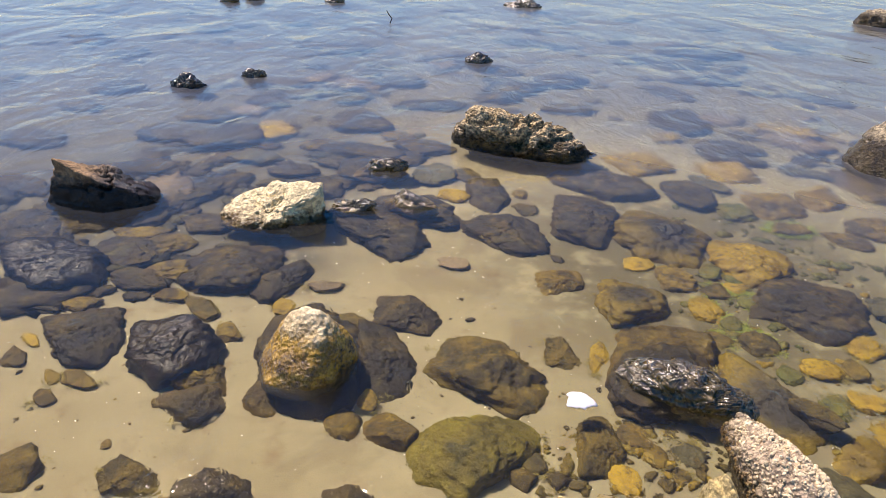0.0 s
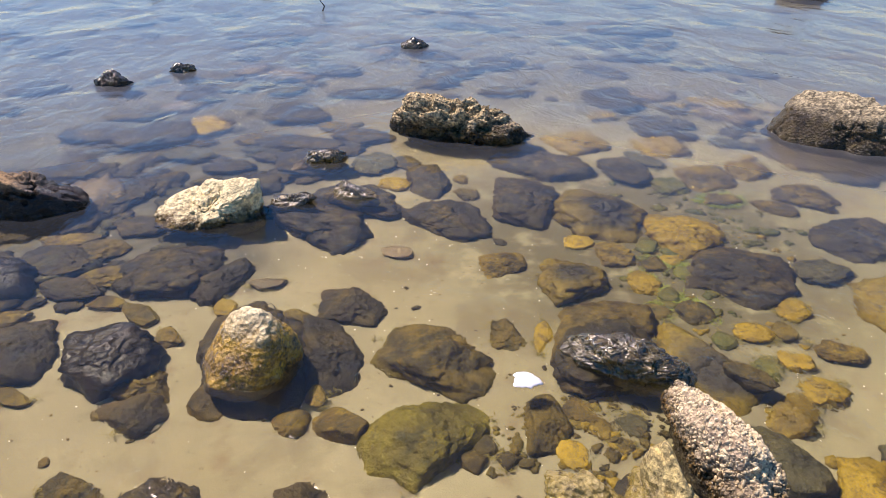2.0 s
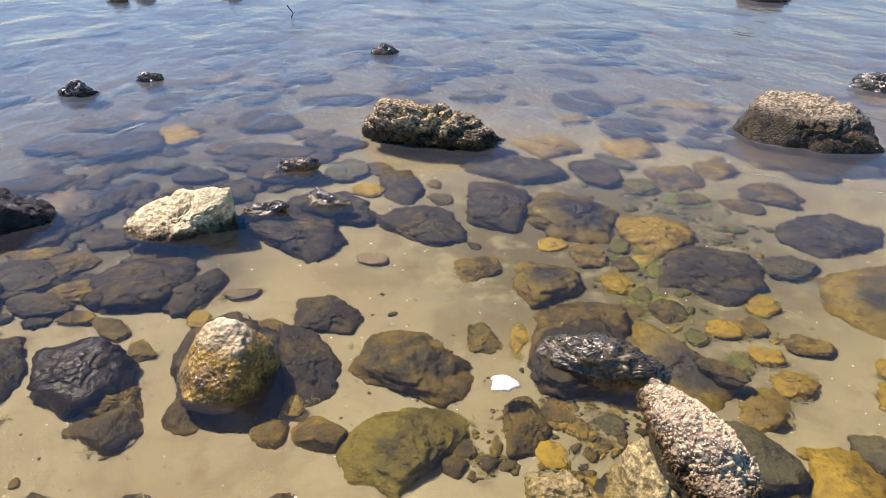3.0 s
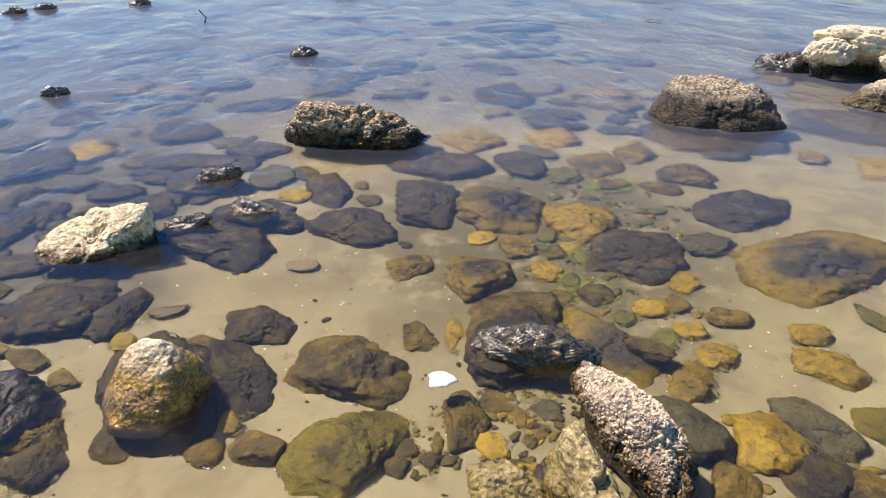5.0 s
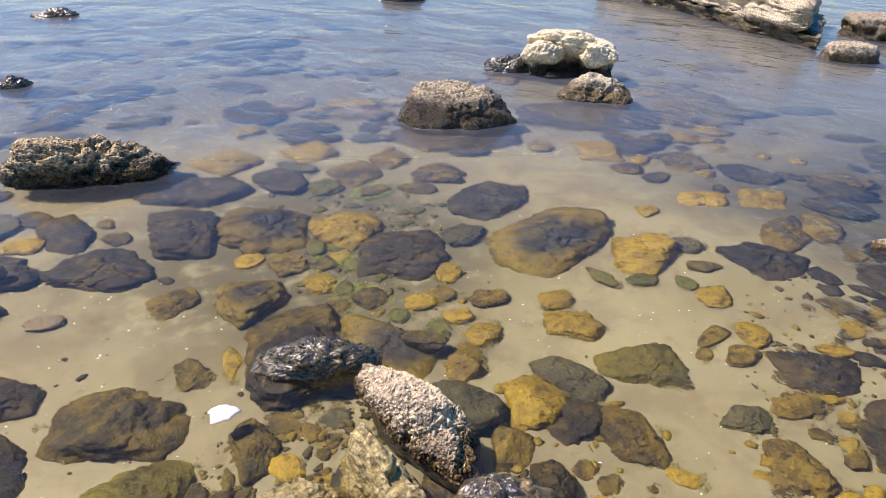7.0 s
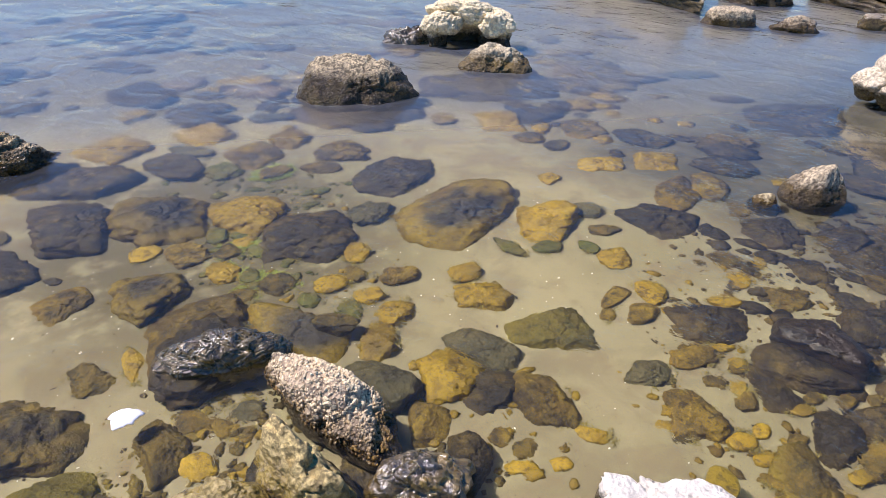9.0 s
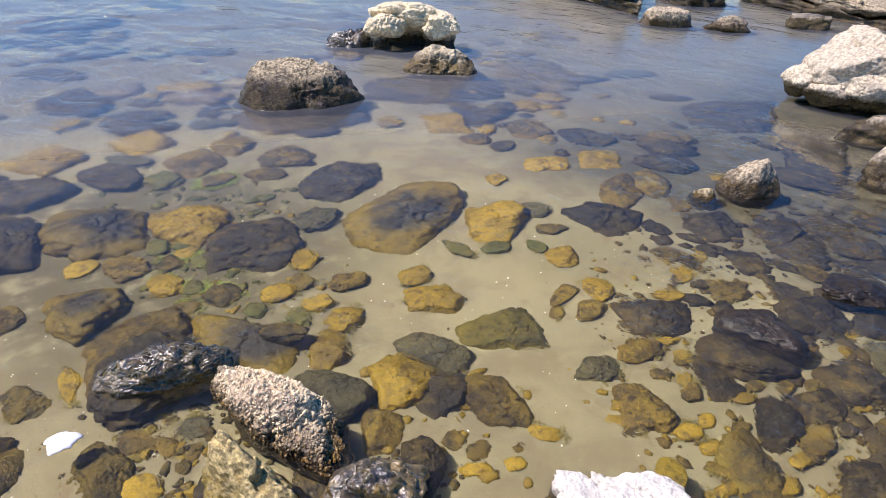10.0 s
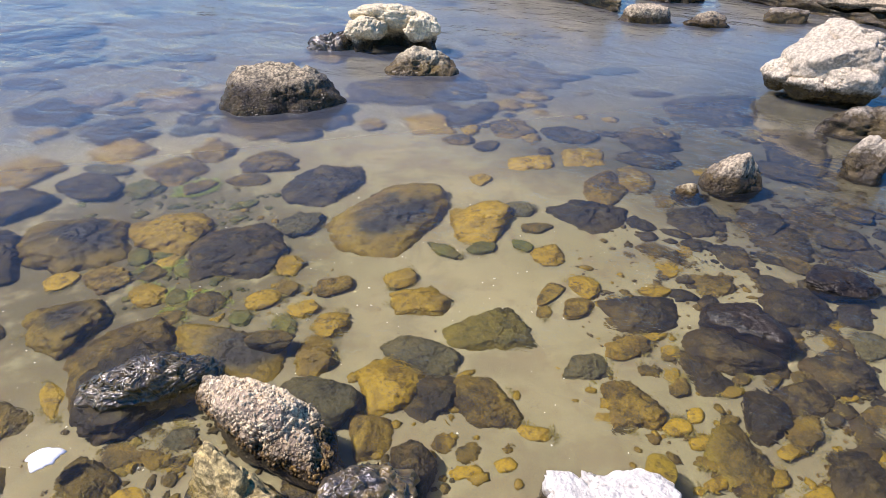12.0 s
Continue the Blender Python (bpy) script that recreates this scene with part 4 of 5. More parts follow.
stone("b", -0.79, 2.09, 0.123, 0.085, 0.015, -59)
stone("d", -1.26, 2.40, 0.278, 0.152, 0.030, -16)
stone("b", -1.09, 2.31, 0.147, 0.088, 0.017, -4)
stone("b", -1.43, 2.21, 0.205, 0.104, 0.020, -3)
stone("o", -0.94, 2.24, 0.193, 0.100, 0.019, -40)
stone("d", -1.41, 2.62, 0.337, 0.243, 0.043, -24)
stone("b", -1.29, 2.70, 0.297, 0.191, 0.036, 23)
stone("d", -1.50, 4.19, 0.578, 0.529, 0.083, 50)
stone("o", -1.77, 4.61, 0.432, 0.329, 0.057, -4)
stone("y", -1.23, 4.37, 0.442, 0.290, 0.054, -71)
stone("g", -1.20, 3.85, 0.364, 0.254, 0.046, 0)
stone("d", -0.71, 4.61, 0.547, 0.434, 0.073, -42)
stone("d", -1.46, 5.05, 0.423, 0.297, 0.053, -35)
stone("d", -2.74, 5.22, 0.464, 0.409, 0.065, 57)
stone("g", -0.85, 5.21, 0.314, 0.285, 0.045, 11)
stone("d", -1.38, 7.13, 0.758, 0.334, 0.065, 13)
stone("d", -1.88, 4.20, 0.442, 0.339, 0.058, -12)
stone("d", -1.79, 3.59, 0.408, 0.238, 0.046, -0)
stone("d", -1.40, 3.29, 0.390, 0.318, 0.053, 36)
stone("d", -2.65, 3.96, 0.460, 0.305, 0.056, -11)
stone("d", -1.94, 2.79, 0.286, 0.279, 0.042, 2)
stone("d", -1.19, 2.93, 0.290, 0.206, 0.037, -8)
stone("y", 1.47, 4.56, 0.281, 0.196, 0.035, 49)
stone("y", 2.43, 4.86, 0.464, 0.294, 0.055, -33)
stone("d", 1.85, 4.42, 0.465, 0.273, 0.053, -18)
stone("d", 2.61, 7.61, 0.947, 0.752, 0.127, -13)
stone("d", 3.91, 8.16, 0.593, 0.343, 0.067, 31)
stone("d", 0.89, 6.07, 0.579, 0.444, 0.076, 36)
stone("d", 2.29, 6.29, 0.725, 0.330, 0.064, 16)
stone("d", 0.31, 6.43, 0.653, 0.333, 0.065, -39)
stone("d", -0.22, 5.12, 0.635, 0.263, 0.051, 10)
stone("d", -0.55, 5.77, 0.504, 0.344, 0.062, 13)
stone("g", 1.73, 7.02, 0.453, 0.264, 0.051, 21)
stone("g", 1.86, 2.45, 0.283, 0.200, 0.036, 14)
stone("G", 2.29, 1.67, 0.156, 0.111, 0.020, -24)
stone("G", 2.15, 1.78, 0.205, 0.094, 0.018, 90)
stone("d", 2.61, 3.46, 0.299, 0.241, 0.040, -12)
stone("y", 3.09, 3.27, 0.239, 0.185, 0.032, 48)
stone("d", 3.85, 2.19, 0.389, 0.304, 0.052, -75)
stone("b", 3.29, 2.66, 0.224, 0.190, 0.031, -23)
stone("d", 3.33, 2.46, 0.211, 0.145, 0.026, 1)
stone("y", 2.89, 2.15, 0.168, 0.131, 0.022, 56)
stone("y", 1.36, 2.04, 0.163, 0.135, 0.022, -20)
stone("o", 1.19, 2.18, 0.167, 0.154, 0.024, 65)
stone("G", 1.23, 2.00, 0.116, 0.094, 0.016, 57)
stone("o", 1.48, 2.05, 0.138, 0.099, 0.018, 72)
stone("b", 1.61, 1.92, 0.190, 0.125, 0.023, -21)
stone("y", 1.43, 1.87, 0.124, 0.095, 0.016, -19)
stone("y", 1.85, 1.76, 0.167, 0.132, 0.022, 7)
stone("y", 1.59, 2.18, 0.173, 0.126, 0.022, 50)
stone("y", 1.06, 2.39, 0.190, 0.144, 0.025, -82)
stone("o", 1.15, 2.54, 0.150, 0.130, 0.021, 76)
stone("G", 1.18, 2.71, 0.155, 0.115, 0.020, 71)
stone("G", 1.13, 2.30, 0.125, 0.092, 0.016, 67)
stone("G", 1.52, 3.37, 0.226, 0.210, 0.033, 83)
stone("o", 0.40, 3.29, 0.173, 0.129, 0.022, -69)
stone("y", 2.45, 1.40, 0.193, 0.173, 0.027, -6)
stone("y", 2.34, 1.15, 0.186, 0.140, 0.024, 65)
stone("b", 2.19, 1.23, 0.203, 0.086, 0.017, 8)
stone("b", 2.18, 1.10, 0.182, 0.113, 0.022, 2)
stone("b", 1.30, 1.02, 0.086, 0.066, 0.011, 12)
stone("b", 0.61, 1.67, 0.116, 0.100, 0.016, -83)
stone("b", 0.66, 1.60, 0.101, 0.084, 0.014, 81)
stone("g", 0.76, 1.61, 0.115, 0.102, 0.016, -42)
stone("b", 0.71, 1.53, 0.072, 0.065, 0.010, 82)
stone("y", 0.55, 1.50, 0.121, 0.101, 0.017, 88)
stone("y", 0.57, 2.05, 0.206, 0.075, 0.015, 74)
stone("d", 0.50, 2.77, 0.083, 0.061, 0.011, -47)
stone("o", 0.29, 1.55, 0.104, 0.076, 0.013, -48)
stone("d", 0.91, 1.19, 0.222, 0.142, 0.027, 67)
stone("o", 1.32, 0.94, 0.078, 0.070, 0.011, -31)
stone("y", 1.52, 0.84, 0.115, 0.070, 0.013, -54)
stone("y", 1.36, 0.83, 0.077, 0.058, 0.010, -37)
stone("y", 1.26, 0.90, 0.105, 0.065, 0.012, -51)
stone("y", 1.57, 0.46, 0.134, 0.090, 0.016, 15, top=0.02)
stone("b", 2.10, 0.83, 0.201, 0.121, 0.023, -25)
stone("y", 2.23, 0.79, 0.115, 0.057, 0.011, -39)
stone("b", 2.08, 1.18, 0.110, 0.065, 0.013, 29)
stone("y", 2.52, 0.92, 0.148, 0.097, 0.018, -29)
stone("d", 3.02, 1.25, 0.172, 0.127, 0.022, 60)
stone("d", 3.81, 1.60, 0.390, 0.308, 0.052, -43)
stone("b", 3.49, 1.51, 0.376, 0.209, 0.041, 37)
stone("b", 4.31, 1.78, 0.344, 0.279, 0.046, -68)
stone("d", 3.70, 0.64, 0.290, 0.236, 0.039, -4)
stone("d", 3.55, 0.47, 0.310, 0.255, 0.042, -21)
stone("y", 2.91, 0.97, 0.156, 0.077, 0.015, 17)
stone("b", 2.83, 1.07, 0.172, 0.126, 0.022, -62)
stone("y", 2.71, 0.96, 0.146, 0.103, 0.018, 16)
stone("d", 3.03, 0.35, 0.318, 0.245, 0.035, -54, top=0.03)
stone("b", 2.03, 0.59, 0.111, 0.080, 0.014, 6)
stone("y", 1.85, 0.52, 0.103, 0.077, 0.013, -24)
stone("y", 1.94, 0.50, 0.084, 0.058, 0.010, -6)
stone("b", 2.04, 0.71, 0.097, 0.066, 0.012, -28)
stone("b", 2.29, 0.37, 0.095, 0.053, 0.010, 4)
stone("b", 2.22, 0.45, 0.090, 0.058, 0.011, -4)
stone("y", 2.78, 0.29, 0.127, 0.038, 0.007, 15)
stone("g", 2.73, 0.16, 0.207, 0.139, 0.025, -11)
stone("d", 2.23, 0.16, 0.080, 0.057, 0.010, -3)
stone("b", 2.34, 0.06, 0.135, 0.074, 0.014, -8)
stone("y", 1.72, 0.34, 0.115, 0.049, 0.009, -16)
stone("b", 2.10, 0.21, 0.202, 0.094, 0.018, -1)
stone("b", 1.77, 0.25, 0.141, 0.074, 0.014, -36)
stone("d", 2.22, 0.04, 0.090, 0.075, 0.012, -23)
stone("y", 1.88, 0.11, 0.108, 0.054, 0.011, -35)
stone("y", 2.20, 0.71, 0.081, 0.057, 0.010, -0)
stone("b", 2.16, 0.69, 0.071, 0.050, 0.009, -19)
stone("d", 3.03, 0.96, 0.166, 0.096, 0.019, -48)
stone("b", 3.15, 0.53, 0.192, 0.142, 0.025, 78)
stone("d", 3.44, 0.32, 0.231, 0.157, 0.029, -4)
stone("d", 2.91, 0.57, 0.163, 0.133, 0.022, 76)
stone("d", 3.91, 0.48, 0.249, 0.204, 0.034, -13)
stone("d", 4.21, 0.88, 0.536, 0.267, 0.052, 89)
stone("d", 3.49, 3.74, 0.419, 0.231, 0.045, -40)
stone("d", 3.81, 3.57, 0.526, 0.275, 0.054, -39)
stone("b", 5.31, 3.96, 0.495, 0.232, 0.045, -36)
stone("d", 5.05, 3.01, 0.543, 0.261, 0.051, -36)
stone("g", 5.56, 2.81, 0.516, 0.249, 0.049, -35)
stone("d", 4.01, 3.28, 0.432, 0.213, 0.042, -38)
stone("d", 5.17, 2.23, 0.361, 0.177, 0.035, -35)
stone("d", 3.10, 5.82, 0.604, 0.297, 0.058, -40)
stone("d", 1.82, 5.81, 0.552, 0.288, 0.056, -45)
stone("d", 0.79, 7.73, 0.941, 0.399, 0.078, -27)
stone("d", 2.14, 6.94, 0.806, 0.362, 0.071, -26)
stone("d", 0.40, 5.95, 0.461, 0.262, 0.051, -33)
stone("b", 4.05, 4.89, 0.332, 0.274, 0.045, 20)
stone("g", 1.49, 3.74, 0.284, 0.174, 0.033, -49)
stone("b", 1.97, 3.09, 0.248, 0.160, 0.030, -44)
stone("g", 2.19, 4.00, 0.346, 0.192, 0.037, -26)
stone("d", 1.80, 4.21, 0.430, 0.227, 0.044, -27)
stone("b", 2.51, 3.83, 0.262, 0.159, 0.031, -24)
stone("y", 1.25, 2.58, 0.115, 0.111, 0.017, -75)
stone("G", 1.26, 2.47, 0.110, 0.093, 0.015, 67)
stone("o", 1.05, 2.19, 0.106, 0.097, 0.015, 79)
stone("G", 1.31, 1.85, 0.135, 0.090, 0.017, 59)
stone("y", 1.09, 1.98, 0.106, 0.094, 0.015, -29)
stone("y", 0.01, 3.43, 0.184, 0.177, 0.027, -24)
stone("o", 0.07, 3.72, 0.231, 0.157, 0.029, -68)
stone("b", 0.38, 3.49, 0.130, 0.096, 0.017, -68)
stone("s", 0.03, 2.68, 0.151, 0.104, 0.019, -14)
stone("d", -0.10, 3.28, 0.251, 0.194, 0.033, -49)
stone("d", -0.73, 3.83, 0.219, 0.185, 0.030, 0)
stone("b", -1.17, 2.50, 0.209, 0.160, 0.027, 28)
stone("o", -1.58, 2.19, 0.254, 0.116, 0.023, -23)
stone("y", -1.46, 1.98, 0.115, 0.044, 0.009, -39)
stone("d", -1.74, 2.86, 0.286, 0.176, 0.034, -8)
stone("b", -1.44, 2.81, 0.275, 0.144, 0.028, -0)
stone("d", -2.30, 3.27, 0.442, 0.193, 0.038, -29)
stone("d", -0.93, 3.67, 0.313, 0.190, 0.037, 4)
stone("o", -0.39, 4.35, 0.249, 0.198, 0.033, 11)
stone("b", -0.89, 4.11, 0.235, 0.206, 0.033, -4)
stone("o", -0.35, 2.18, 0.144, 0.131, 0.021, -58)
stone("b", -0.38, 2.12, 0.140, 0.108, 0.018, -72)
stone("y", -0.63, 2.27, 0.124, 0.094, 0.016, 88)
stone("y", 2.08, 0.64, 0.075, 0.054, 0.010, -4)
stone("b", 2.29, 0.49, 0.087, 0.068, 0.011, -37)
stone("y", 2.47, 0.39, 0.094, 0.055, 0.011, -0)
stone("y", 2.13, 0.45, 0.087, 0.054, 0.010, -27)
stone("y", 1.84, 0.44, 0.083, 0.057, 0.010, -17)
stone("y", 1.78, 0.38, 0.070, 0.063, 0.010, -26)
stone("b", 1.99, 0.41, 0.086, 0.057, 0.011, -20)
stone("y", 2.00, 0.22, 0.110, 0.063, 0.012, -0)
stone("y", 1.86, 0.22, 0.099, 0.070, 0.013, -17)
stone("y", 2.38, 0.15, 0.078, 0.045, 0.009, -19)
stone("b", 2.37, 0.31, 0.082, 0.050, 0.010, -8)
stone("o", 1.72, 0.65, 0.076, 0.041, 0.008, -40)
stone("y", 1.72, 0.71, 0.061, 0.052, 0.008, -77)
stone("G", 2.44, 1.55, 0.136, 0.086, 0.016, 82)
stone("o", 2.63, 1.59, 0.178, 0.108, 0.021, -38)
stone("g", 2.73, 1.77, 0.195, 0.164, 0.027, -13)
stone("y", 3.16, 1.04, 0.114, 0.077, 0.014, 1)
stone("b", 2.81, 0.96, 0.093, 0.086, 0.013, -34)
stone("b", 3.36, 1.28, 0.184, 0.116, 0.022, 32)
stone("y", 3.89, 1.28, 0.165, 0.111, 0.020, -14)


# ---- shore ledge ----
def ledge(x, y, length, width, top, turn, label, seed, skew=0.0):
    """A limestone ledge of two thick beds with worn edges, the upper one set back over a dark joint."""
    base = new("rock_ledge")
    base.matrix_world = pose(x, y, 0, 0, 0, turn)
    low = bed(x, y) - 0.05
    for n, (z0, z1, grow) in enumerate(((low, top * 0.42, 1.0), (top * 0.36, top, 0.96))):
        half = np.array((length / 2 * grow, width / 2 * grow, (z1 - z0) / 2))
        bm = bmesh.new()
        bmesh.ops.create_cube(bm, size=2)
        bmesh.ops.subdivide_edges(bm, edges=bm.edges[:], cuts=63, use_grid_fill=True)
        v = np.array([q.co[:] for q in bm.verts]) * half
        f = np.array([[q.index for q in face.verts] for face in bm.faces])
        bm.free()
        inner = np.clip(v, -half + 0.07, half - 0.07)
        out = v - inner
        out /= np.maximum(np.linalg.norm(out, axis=1), 1e-6)[:, None]
        p = v + (seed + n * 7, 0, 0)
        k = 0.07 + fractal(p * 1.8, seed + n, 3) * 0.07 + fractal(p * (5, 5, 14), seed + n + 3, 4) * 0.045
        n2 = lattice(p * 2.2 + 0.3 * fractal(p * 4, seed, 2)[:, None], seed + 9)
        v = inner + out * (k - 0.07 * np.exp(-((n2 / 0.05) ** 2)))[:, None]
        v[:, 0] -= skew * v[:, 1]
        ob = new("rock_bed", mesh_of("rock_bed", v, f, LEDGE))
        ob.parent = base
        ob.location = (0.05 * n, 0.03 * n, (z0 + z1) / 2)
    return tagged(base, label, "rock ledge")


ledge(10.06, 7.38, 6.0, 1.4, 0.46, 69, "long layered pale limestone ledge above the water", 301, 1.1)
ledge(10.55, 1.15, 5.2, 1.6, 0.30, 69, "flat pale limestone ledge along the shore", 311)



# ---- the shelly chunk: a thick bar of conglomerate with its pebbles ----
def conglomerate(x, y, length, width, top, turn):
    base = new("conglomerate_chunk")
    base.matrix_world = pose(x, y, 0, 0, 0, turn)
    v, f = chip(211, 6, 8, 9.0, 0.12)
    foot = -bed(x, y) + 0.03
    z = v[:, 2].copy()
    v = v * (length / 2, width / 2, 1)
    v[:, 2] = np.where(z > 0, z * top, z * foot)
    v = roughen(v, 0.2, 211, 0.07, 12.0)
    body = new("body", mesh_of("body", v, f, CONGL))
    body.parent = base
    rng = np.random.default_rng(5)
    d, t = ball(2)
    pick = rng.choice(np.flatnonzero(v[:, 2] > 0.01), 4600)
    vs, fs = [], []
    for n, i in enumerate(pick):
        s = 0.0024 + 0.0055 * rng.uniform() ** 3.0
        q = d * (s * rng.uniform(0.9, 1.5), s * rng.uniform(0.8, 1.2), s * rng.uniform(0.45, 0.8)) * (1 + 0.1 * rng.normal(size=(len(d), 1)).clip(-1.2, 1.2))
        e = Euler(rng.uniform(0, 6.28, 3)).to_matrix()
        vs.append(q @ np.array(e).T + v[i] * (1 - 0.2 * s / np.linalg.norm(v[i])) + rng.normal(0, 0.0015, 3))
        fs.append(t + n * len(d))
    bits = new("pebble_crust", mesh_of("pebble_crust", np.vstack(vs), np.vstack(fs), PEBBLE))
    bits.parent = base
    tagged(bits, "tan shells and pebbles set in the chunk", kind="stuff")
    return tagged(base, "tan shelly conglomerate chunk with wet dark foot", "rock")


conglomerate(0.935, 1.38, 0.53, 0.22, 0.165, -80)


# ---- loose things ----
def shell(x, y, size, turn):
    bm = bmesh.new()
    bmesh.ops.create_grid(bm, x_segments=10, y_segments=10, size=1)
    for v in bm.verts:
        a = math.atan2(v.co.y, v.co.x)
        r = max(abs(v.co.x), abs(v.co.y))
        r *= 1 + 0.12 * math.sin(3 * a + 1) + 0.09 * math.sin(5 * a) + 0.05 * math.sin(11 * a)
        v.co = Vector((math.cos(a) * r * size / 2, math.sin(a) * r * size * 0.42, 0.012 * (1 - r * r)))
    bmesh.ops.solidify(bm, geom=bm.faces[:], thickness=0.003)
    me = bpy.data.meshes.new("shell")
    bm.to_mesh(me)
    bm.free()
    me.materials.append(SHELL)
    me.polygons.foreach_set("use_smooth", [True] * len(me.polygons))
    ob = new("shell", me)
    ob.matrix_world = pose(x, y, 0.006, 0, 0, turn)
    return tagged(ob, "white flat shell floating at the water surface", "shell")


shell(0.445, 1.735, 0.09, -25)


def twig(x, y, turn):
    cu = bpy.data.curves.new("twig", "CURVE")
    cu.dimensions, cu.bevel_depth, cu.bevel_resolution = "3D", 0.008, 2
    sp = cu.splines.new("POLY")
    path = [(-0.03, 0, 0.15), (-0.005, 0, 0.11), (0.035, 0, 0.06), (0.01, 0, 0.01), (-0.14, 3.2, -0.44)]
    sp.points.add(len(path) - 1)
    for p, co in zip(sp.points, path):
        p.co = (*co, 1)
        p.radius = 0.6 + 0.8 * (0.3 - co[2])
    cu.materials.append(STICK)
    ob = new("twig", cu)
    ob.matrix_world = pose(x, y, 0, 0, 0, turn)
    return tagged(ob, "thin dark bent twig sticking out of the water", "twig")


twig(-0.9, 8.3, 0)


def scatter(name, count, material, small, large, areas, label, seed, flat=0.42, level=2, lift=0.2):
    """Loose bits too many to count, lying on the bed inside round areas (x, y, radius)."""
    rng = np.random.default_rng(seed)
    d, t = ball(level)
    vs, fs = [], []
    share = np.array([r * r for _, _, r in areas])
    which = rng.choice(len(areas), count, p=share / share.sum())
    spread = np.array(areas)[which]
    a, k = rng.uniform(0, 6.283, count), spread[:, 2] * np.sqrt(rng.uniform(size=count))
    xs, ys = spread[:, 0] + k * np.cos(a), spread[:, 1] + k * np.sin(a)
    zs = bed_heights(xs, ys)
    for n in range(count):
        s = small * (large / small) ** (rng.uniform() ** 2)
        turn = rng.uniform(0, 6.283)
        q = d * (s * rng.uniform(0.8, 1.4), s * rng.uniform(0.6, 1.0), s * flat) * (1 + 0.2 * rng.normal(size=(len(d), 1)).clip(-1.5, 1.5))
        q = np.c_[q[:, 0] * math.cos(turn) - q[:, 1] * math.sin(turn), q[:, 0] * math.sin(turn) + q[:, 1] * math.cos(turn), q[:, 2]]
        vs.append(q + (xs[n], ys[n], zs[n] + s * flat * lift))
        fs.append(t + n * len(d))
    return tagged(new(name, mesh_of(name, np.vstack(vs), np.vstack(fs), material)), label, "pebbles", kind="stuff")


scatter("gravel", 420, ROCK["b"], 0.007, 0.03, [(2.3, 0.45, 0.6), (2.8, 0.9, 0.5), (3.4, 0.6, 0.6), (1.9, 0.1, 0.3)], "brown pebbles and gravel between the stones", 21)
scatter("gravel", 200, ROCK["y"], 0.007, 0.028, [(2.2, 0.5, 0.6), (1.5, 2.4, 0.5), (2.6, 0.9, 0.4)], "ochre pebbles scattered between the stones", 22)
scatter("gravel", 170, ROCK["G"], 0.008, 0.03, [(1.35, 2.5, 0.35), (1.6, 2.9, 0.4), (1.2, 2.1, 0.2)], "green algae-filmed pebbles between the stones", 23)
scatter("gravel", 90, ROCK["b"], 0.004, 0.022, [(0.6, 1.5, 0.28), (-0.6, 1.8, 0.5), (-1.1, 1.75, 0.4), (0.3, 2.0, 0.6)], "small brown pebbles on the sand", 24)
scatter("shell_flecks", 900, SHELL, 0.0016, 0.0055, [(-0.3, 1.8, 1.5), (1.6, 1.3, 1.3), (1.0, 2.6, 1.3)], "tiny white shell flecks strewn over the sand", 25, level=1)
scatter("far_stones", 70, ROCK["d"], 0.06, 0.22, [(-1.5, 5.2, 2.2), (3.0, 6.2, 2.4), (0.5, 8.2, 3.0), (6.0, 7.5, 2.4), (-5.0, 7.5, 2.6)], "dim dark stones on the bed farther out", 31, flat=0.32, level=3)
scatter("far_stones", 36, ROCK["d"], 0.05, 0.16, [(4.4, 1.5, 0.8), (4.2, 2.4, 0.8), (4.0, 3.2, 0.7)], "dim dark stones on the bed towards the ledge", 41, flat=0.4, level=3)
scatter("far_stones", 30, ROCK["y"], 0.06, 0.20, [(4.2, 2.6, 0.9), (4.4, 3.4, 0.9), (2.4, 4.3, 0.8)], "dim ochre stones on the bed farther out", 42, flat=0.4, level=3)
scatter("far_stones", 90, ROCK["o"], 0.08, 0.30, [(-1.5, 5.2, 2.2), (3.0, 6.2, 2.4), (0.5, 8.2, 3.0), (6.0, 3.8, 1.5), (-5.0, 7.5, 2.6)], "dim olive stones on the bed farther out", 32, flat=0.32, level=3)
scatter("far_stones", 40, ROCK["s"], 0.07, 0.26, [(-1.5, 5.2, 2.0), (3.0, 6.2, 2.4), (0.5, 8.2, 3.0), (5.0, 2.8, 1.0)], "dim tan stones on the bed farther out", 33, flat=0.32, level=3)
scatter("gravel", 420, ROCK["d"], 0.014, 0.06, [(3.15, 0.5, 0.7), (2.5, 0.2, 0.4), (3.9, 0.5, 0.7)], "dark gravel filling the gaps between the stones", 34)
scatter("debris", 170, STICK, 0.0015, 0.007, [(-0.2, 2.1, 1.2), (1.7, 1.4, 1.0), (0.9, 2.6, 0.8)], "tiny dark bits of debris on the sand", 35, level=1)
scatter("bed_stones", 85, ROCK["d"], 0.04, 0.16, [(-1.6, 2.9, 0.8), (-2.1, 2.5, 0.5), (-1.3, 3.6, 0.7), (-0.7, 3.3, 0.4)], "dark stones crowded on the bed in shallow water", 36, flat=0.35, level=3)
scatter("bed_stones", 45, ROCK["g"], 0.04, 0.15, [(-1.6, 2.9, 0.8), (-1.2, 3.6, 0.7), (-0.8, 4.2, 0.6)], "grey-green stones crowded on the bed in shallow water", 44, flat=0.35, level=3)
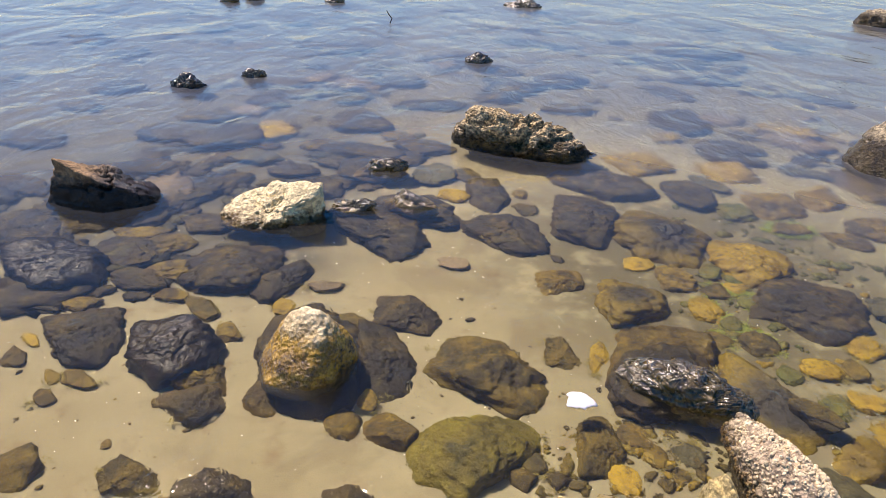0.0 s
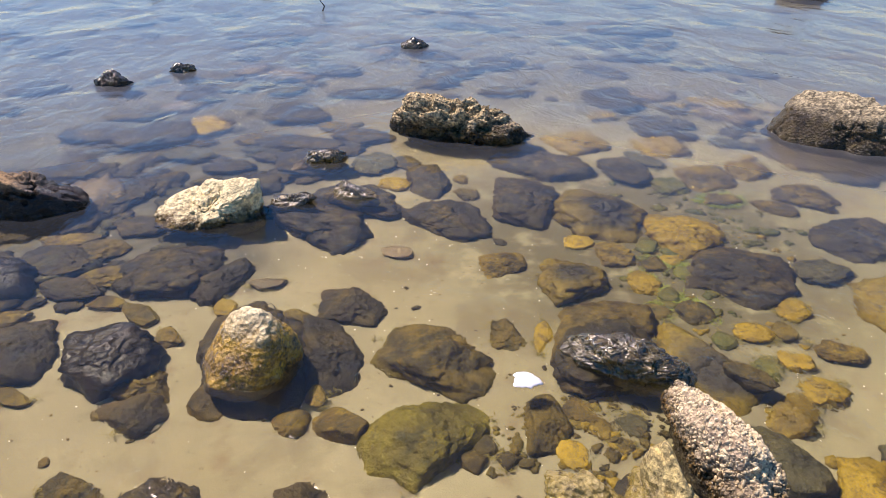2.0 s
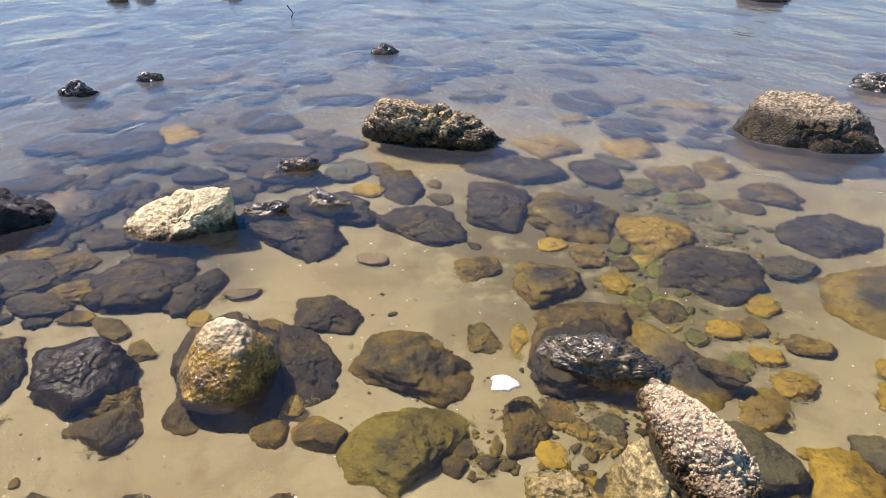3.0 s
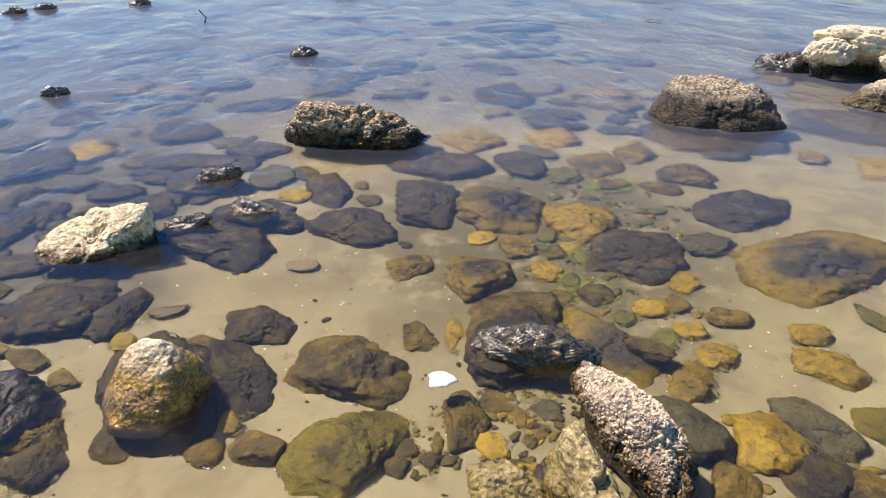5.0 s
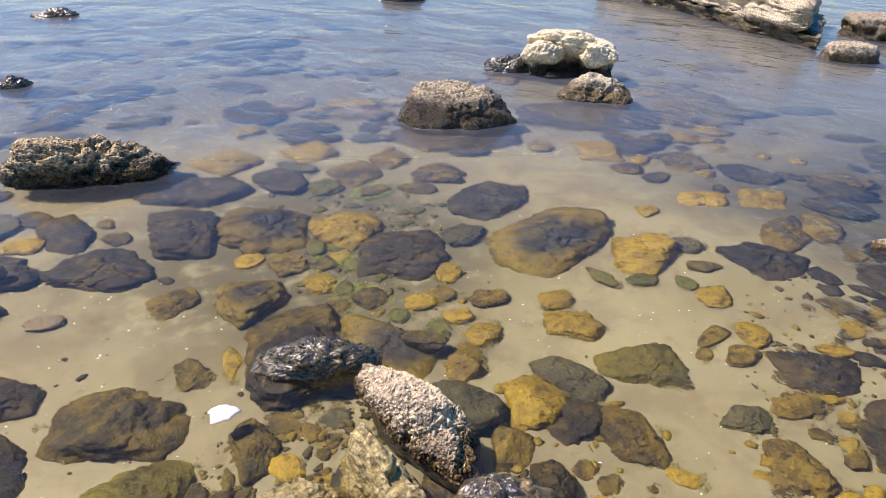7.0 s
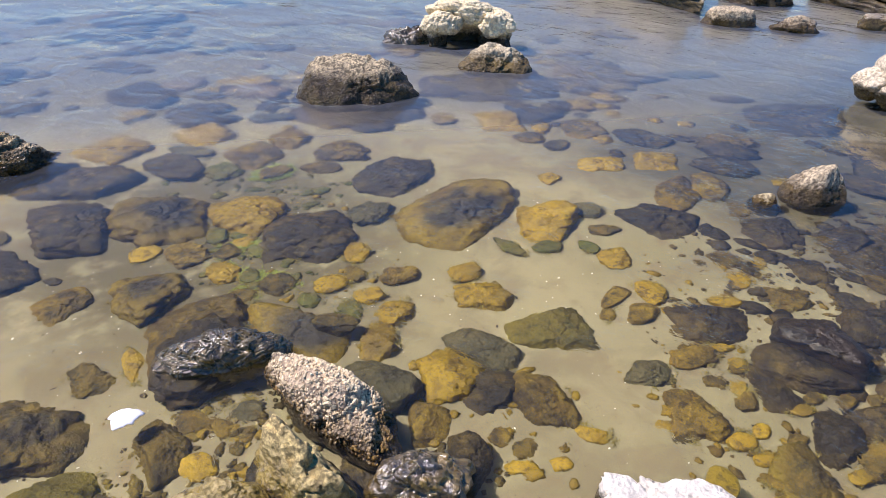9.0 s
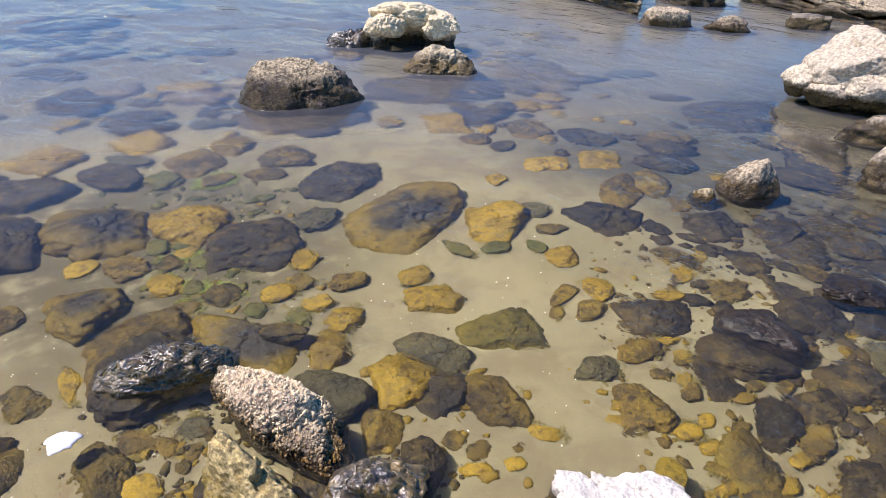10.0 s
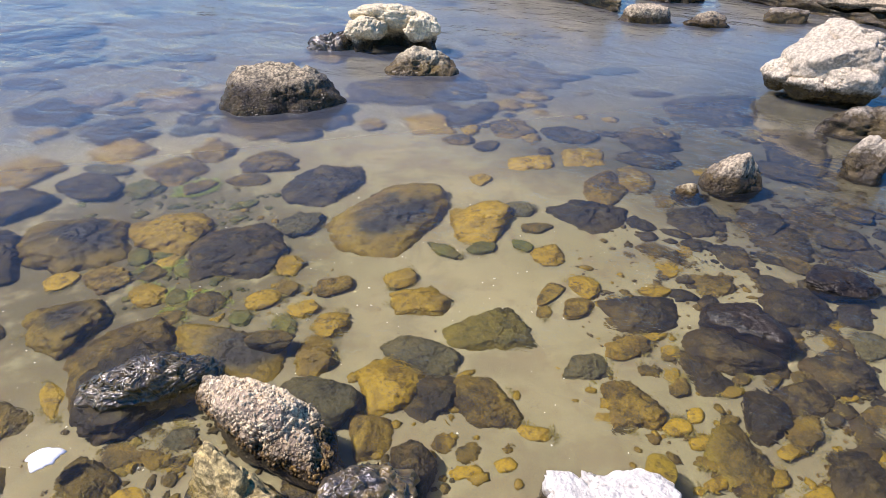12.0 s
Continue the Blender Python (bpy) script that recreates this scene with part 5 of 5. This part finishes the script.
scatter("bed_stones", 36, ROCK["o"], 0.04, 0.12, [(-1.6, 3.0, 0.8), (-2.1, 2.5, 0.5), (-1.3, 3.8, 0.6)], "olive stones crowded on the bed in shallow water", 37, flat=0.35, level=3)
scatter("gravel", 150, ROCK["o"], 0.006, 0.024, [(0.62, 1.45, 0.32), (0.75, 1.6, 0.2)], "olive-brown gravel around the conglomerate chunk", 38)


def algae(count, blades, long, material, area, label, seed):
    """Soft tufts of fine weed that fringe the feet of the stones inside an area (x0, y0, x1, y1)."""
    rng = np.random.default_rng(seed)
    near = [s for s in STONES if area[0] < s[0] < area[2] and area[1] < s[1] < area[3]]
    pts, quads = [], []
    for n in range(count):
        x, y, length, width, turn, kind = near[rng.integers(len(near))]
        a, e = rng.uniform(0, 6.283), radians(turn)
        u, w = math.cos(a) * length / 2 * rng.uniform(0.8, 1.1), math.sin(a) * width / 2 * rng.uniform(0.8, 1.1)
        x, y = x + u * math.cos(e) - w * math.sin(e), y + u * math.sin(e) + w * math.cos(e)
        z = bed(x, y)
        for m in range(blades):
            bx, by = x + rng.normal() * 0.012, y + rng.normal() * 0.012
            h, lean, wide = long * rng.uniform(0.4, 1.2), rng.uniform(0, 6.283), rng.uniform(0.0012, 0.003)
            dx, dy = math.cos(lean), math.sin(lean)
            first = len(pts)
            for k, (out, up) in enumerate(((0, -0.01), (0.35, 0.45), (1.0, 0.55))):
                px, py, pz = bx + dx * out * h, by + dy * out * h, z + 0.008 + up * h * 0.8
                pts += [(px - dy * wide * (1 - k * 0.4), py + dx * wide * (1 - k * 0.4), pz), (px + dy * wide * (1 - k * 0.4), py - dx * wide * (1 - k * 0.4), pz)]
            quads += [(first, first + 1, first + 3, first + 2), (first + 2, first + 3, first + 5, first + 4)]
    ob = new("algae_tufts", mesh_of("algae_tufts", np.array(pts), np.array(quads), material))
    return tagged(ob, label, "algae", kind="stuff")


algae(260, 20, 0.015, ALGAE, (0.5, 1.5, 2.5, 3.2), "yellow-green algae tufts fringing the stones under water", 61)
algae(200, 18, 0.014, ALGAE, (1.4, 0.0, 3.2, 1.4), "yellow-green algae tufts fringing the stones under water", 62)
algae(90, 16, 0.014, ALGAE, (-1.3, 1.2, 0.5, 2.6), "thin olive algae tufts fringing the stones under water", 63)
scatter("gravel", 120, ROCK["o"], 0.010, 0.034, [(0.60, 1.55, 0.22), (0.45, 1.45, 0.2), (0.95, 0.9, 0.3)], "olive-brown gravel in front of the conglomerate chunk", 39)
scatter("gravel", 70, ROCK["y"], 0.010, 0.030, [(0.60, 1.55, 0.2), (1.3, 1.1, 0.35)], "ochre gravel in front of the conglomerate chunk", 40)
algae(45, 22, 0.026, GREEN, (1.45, 2.6, 1.95, 3.3), "bright green algae tufts between the stones under water", 64)
algae(60, 20, 0.020, GREEN, (1.0, 2.15, 1.4, 2.7), "bright green algae tufts between the stones under water", 65)
scatter("gravel", 60, ROCK["G"], 0.012, 0.06, [(1.19, 2.44, 0.25), (1.68, 2.90, 0.22), (1.5, 3.4, 0.35)], "green algae-filmed pebbles between the stones", 43)
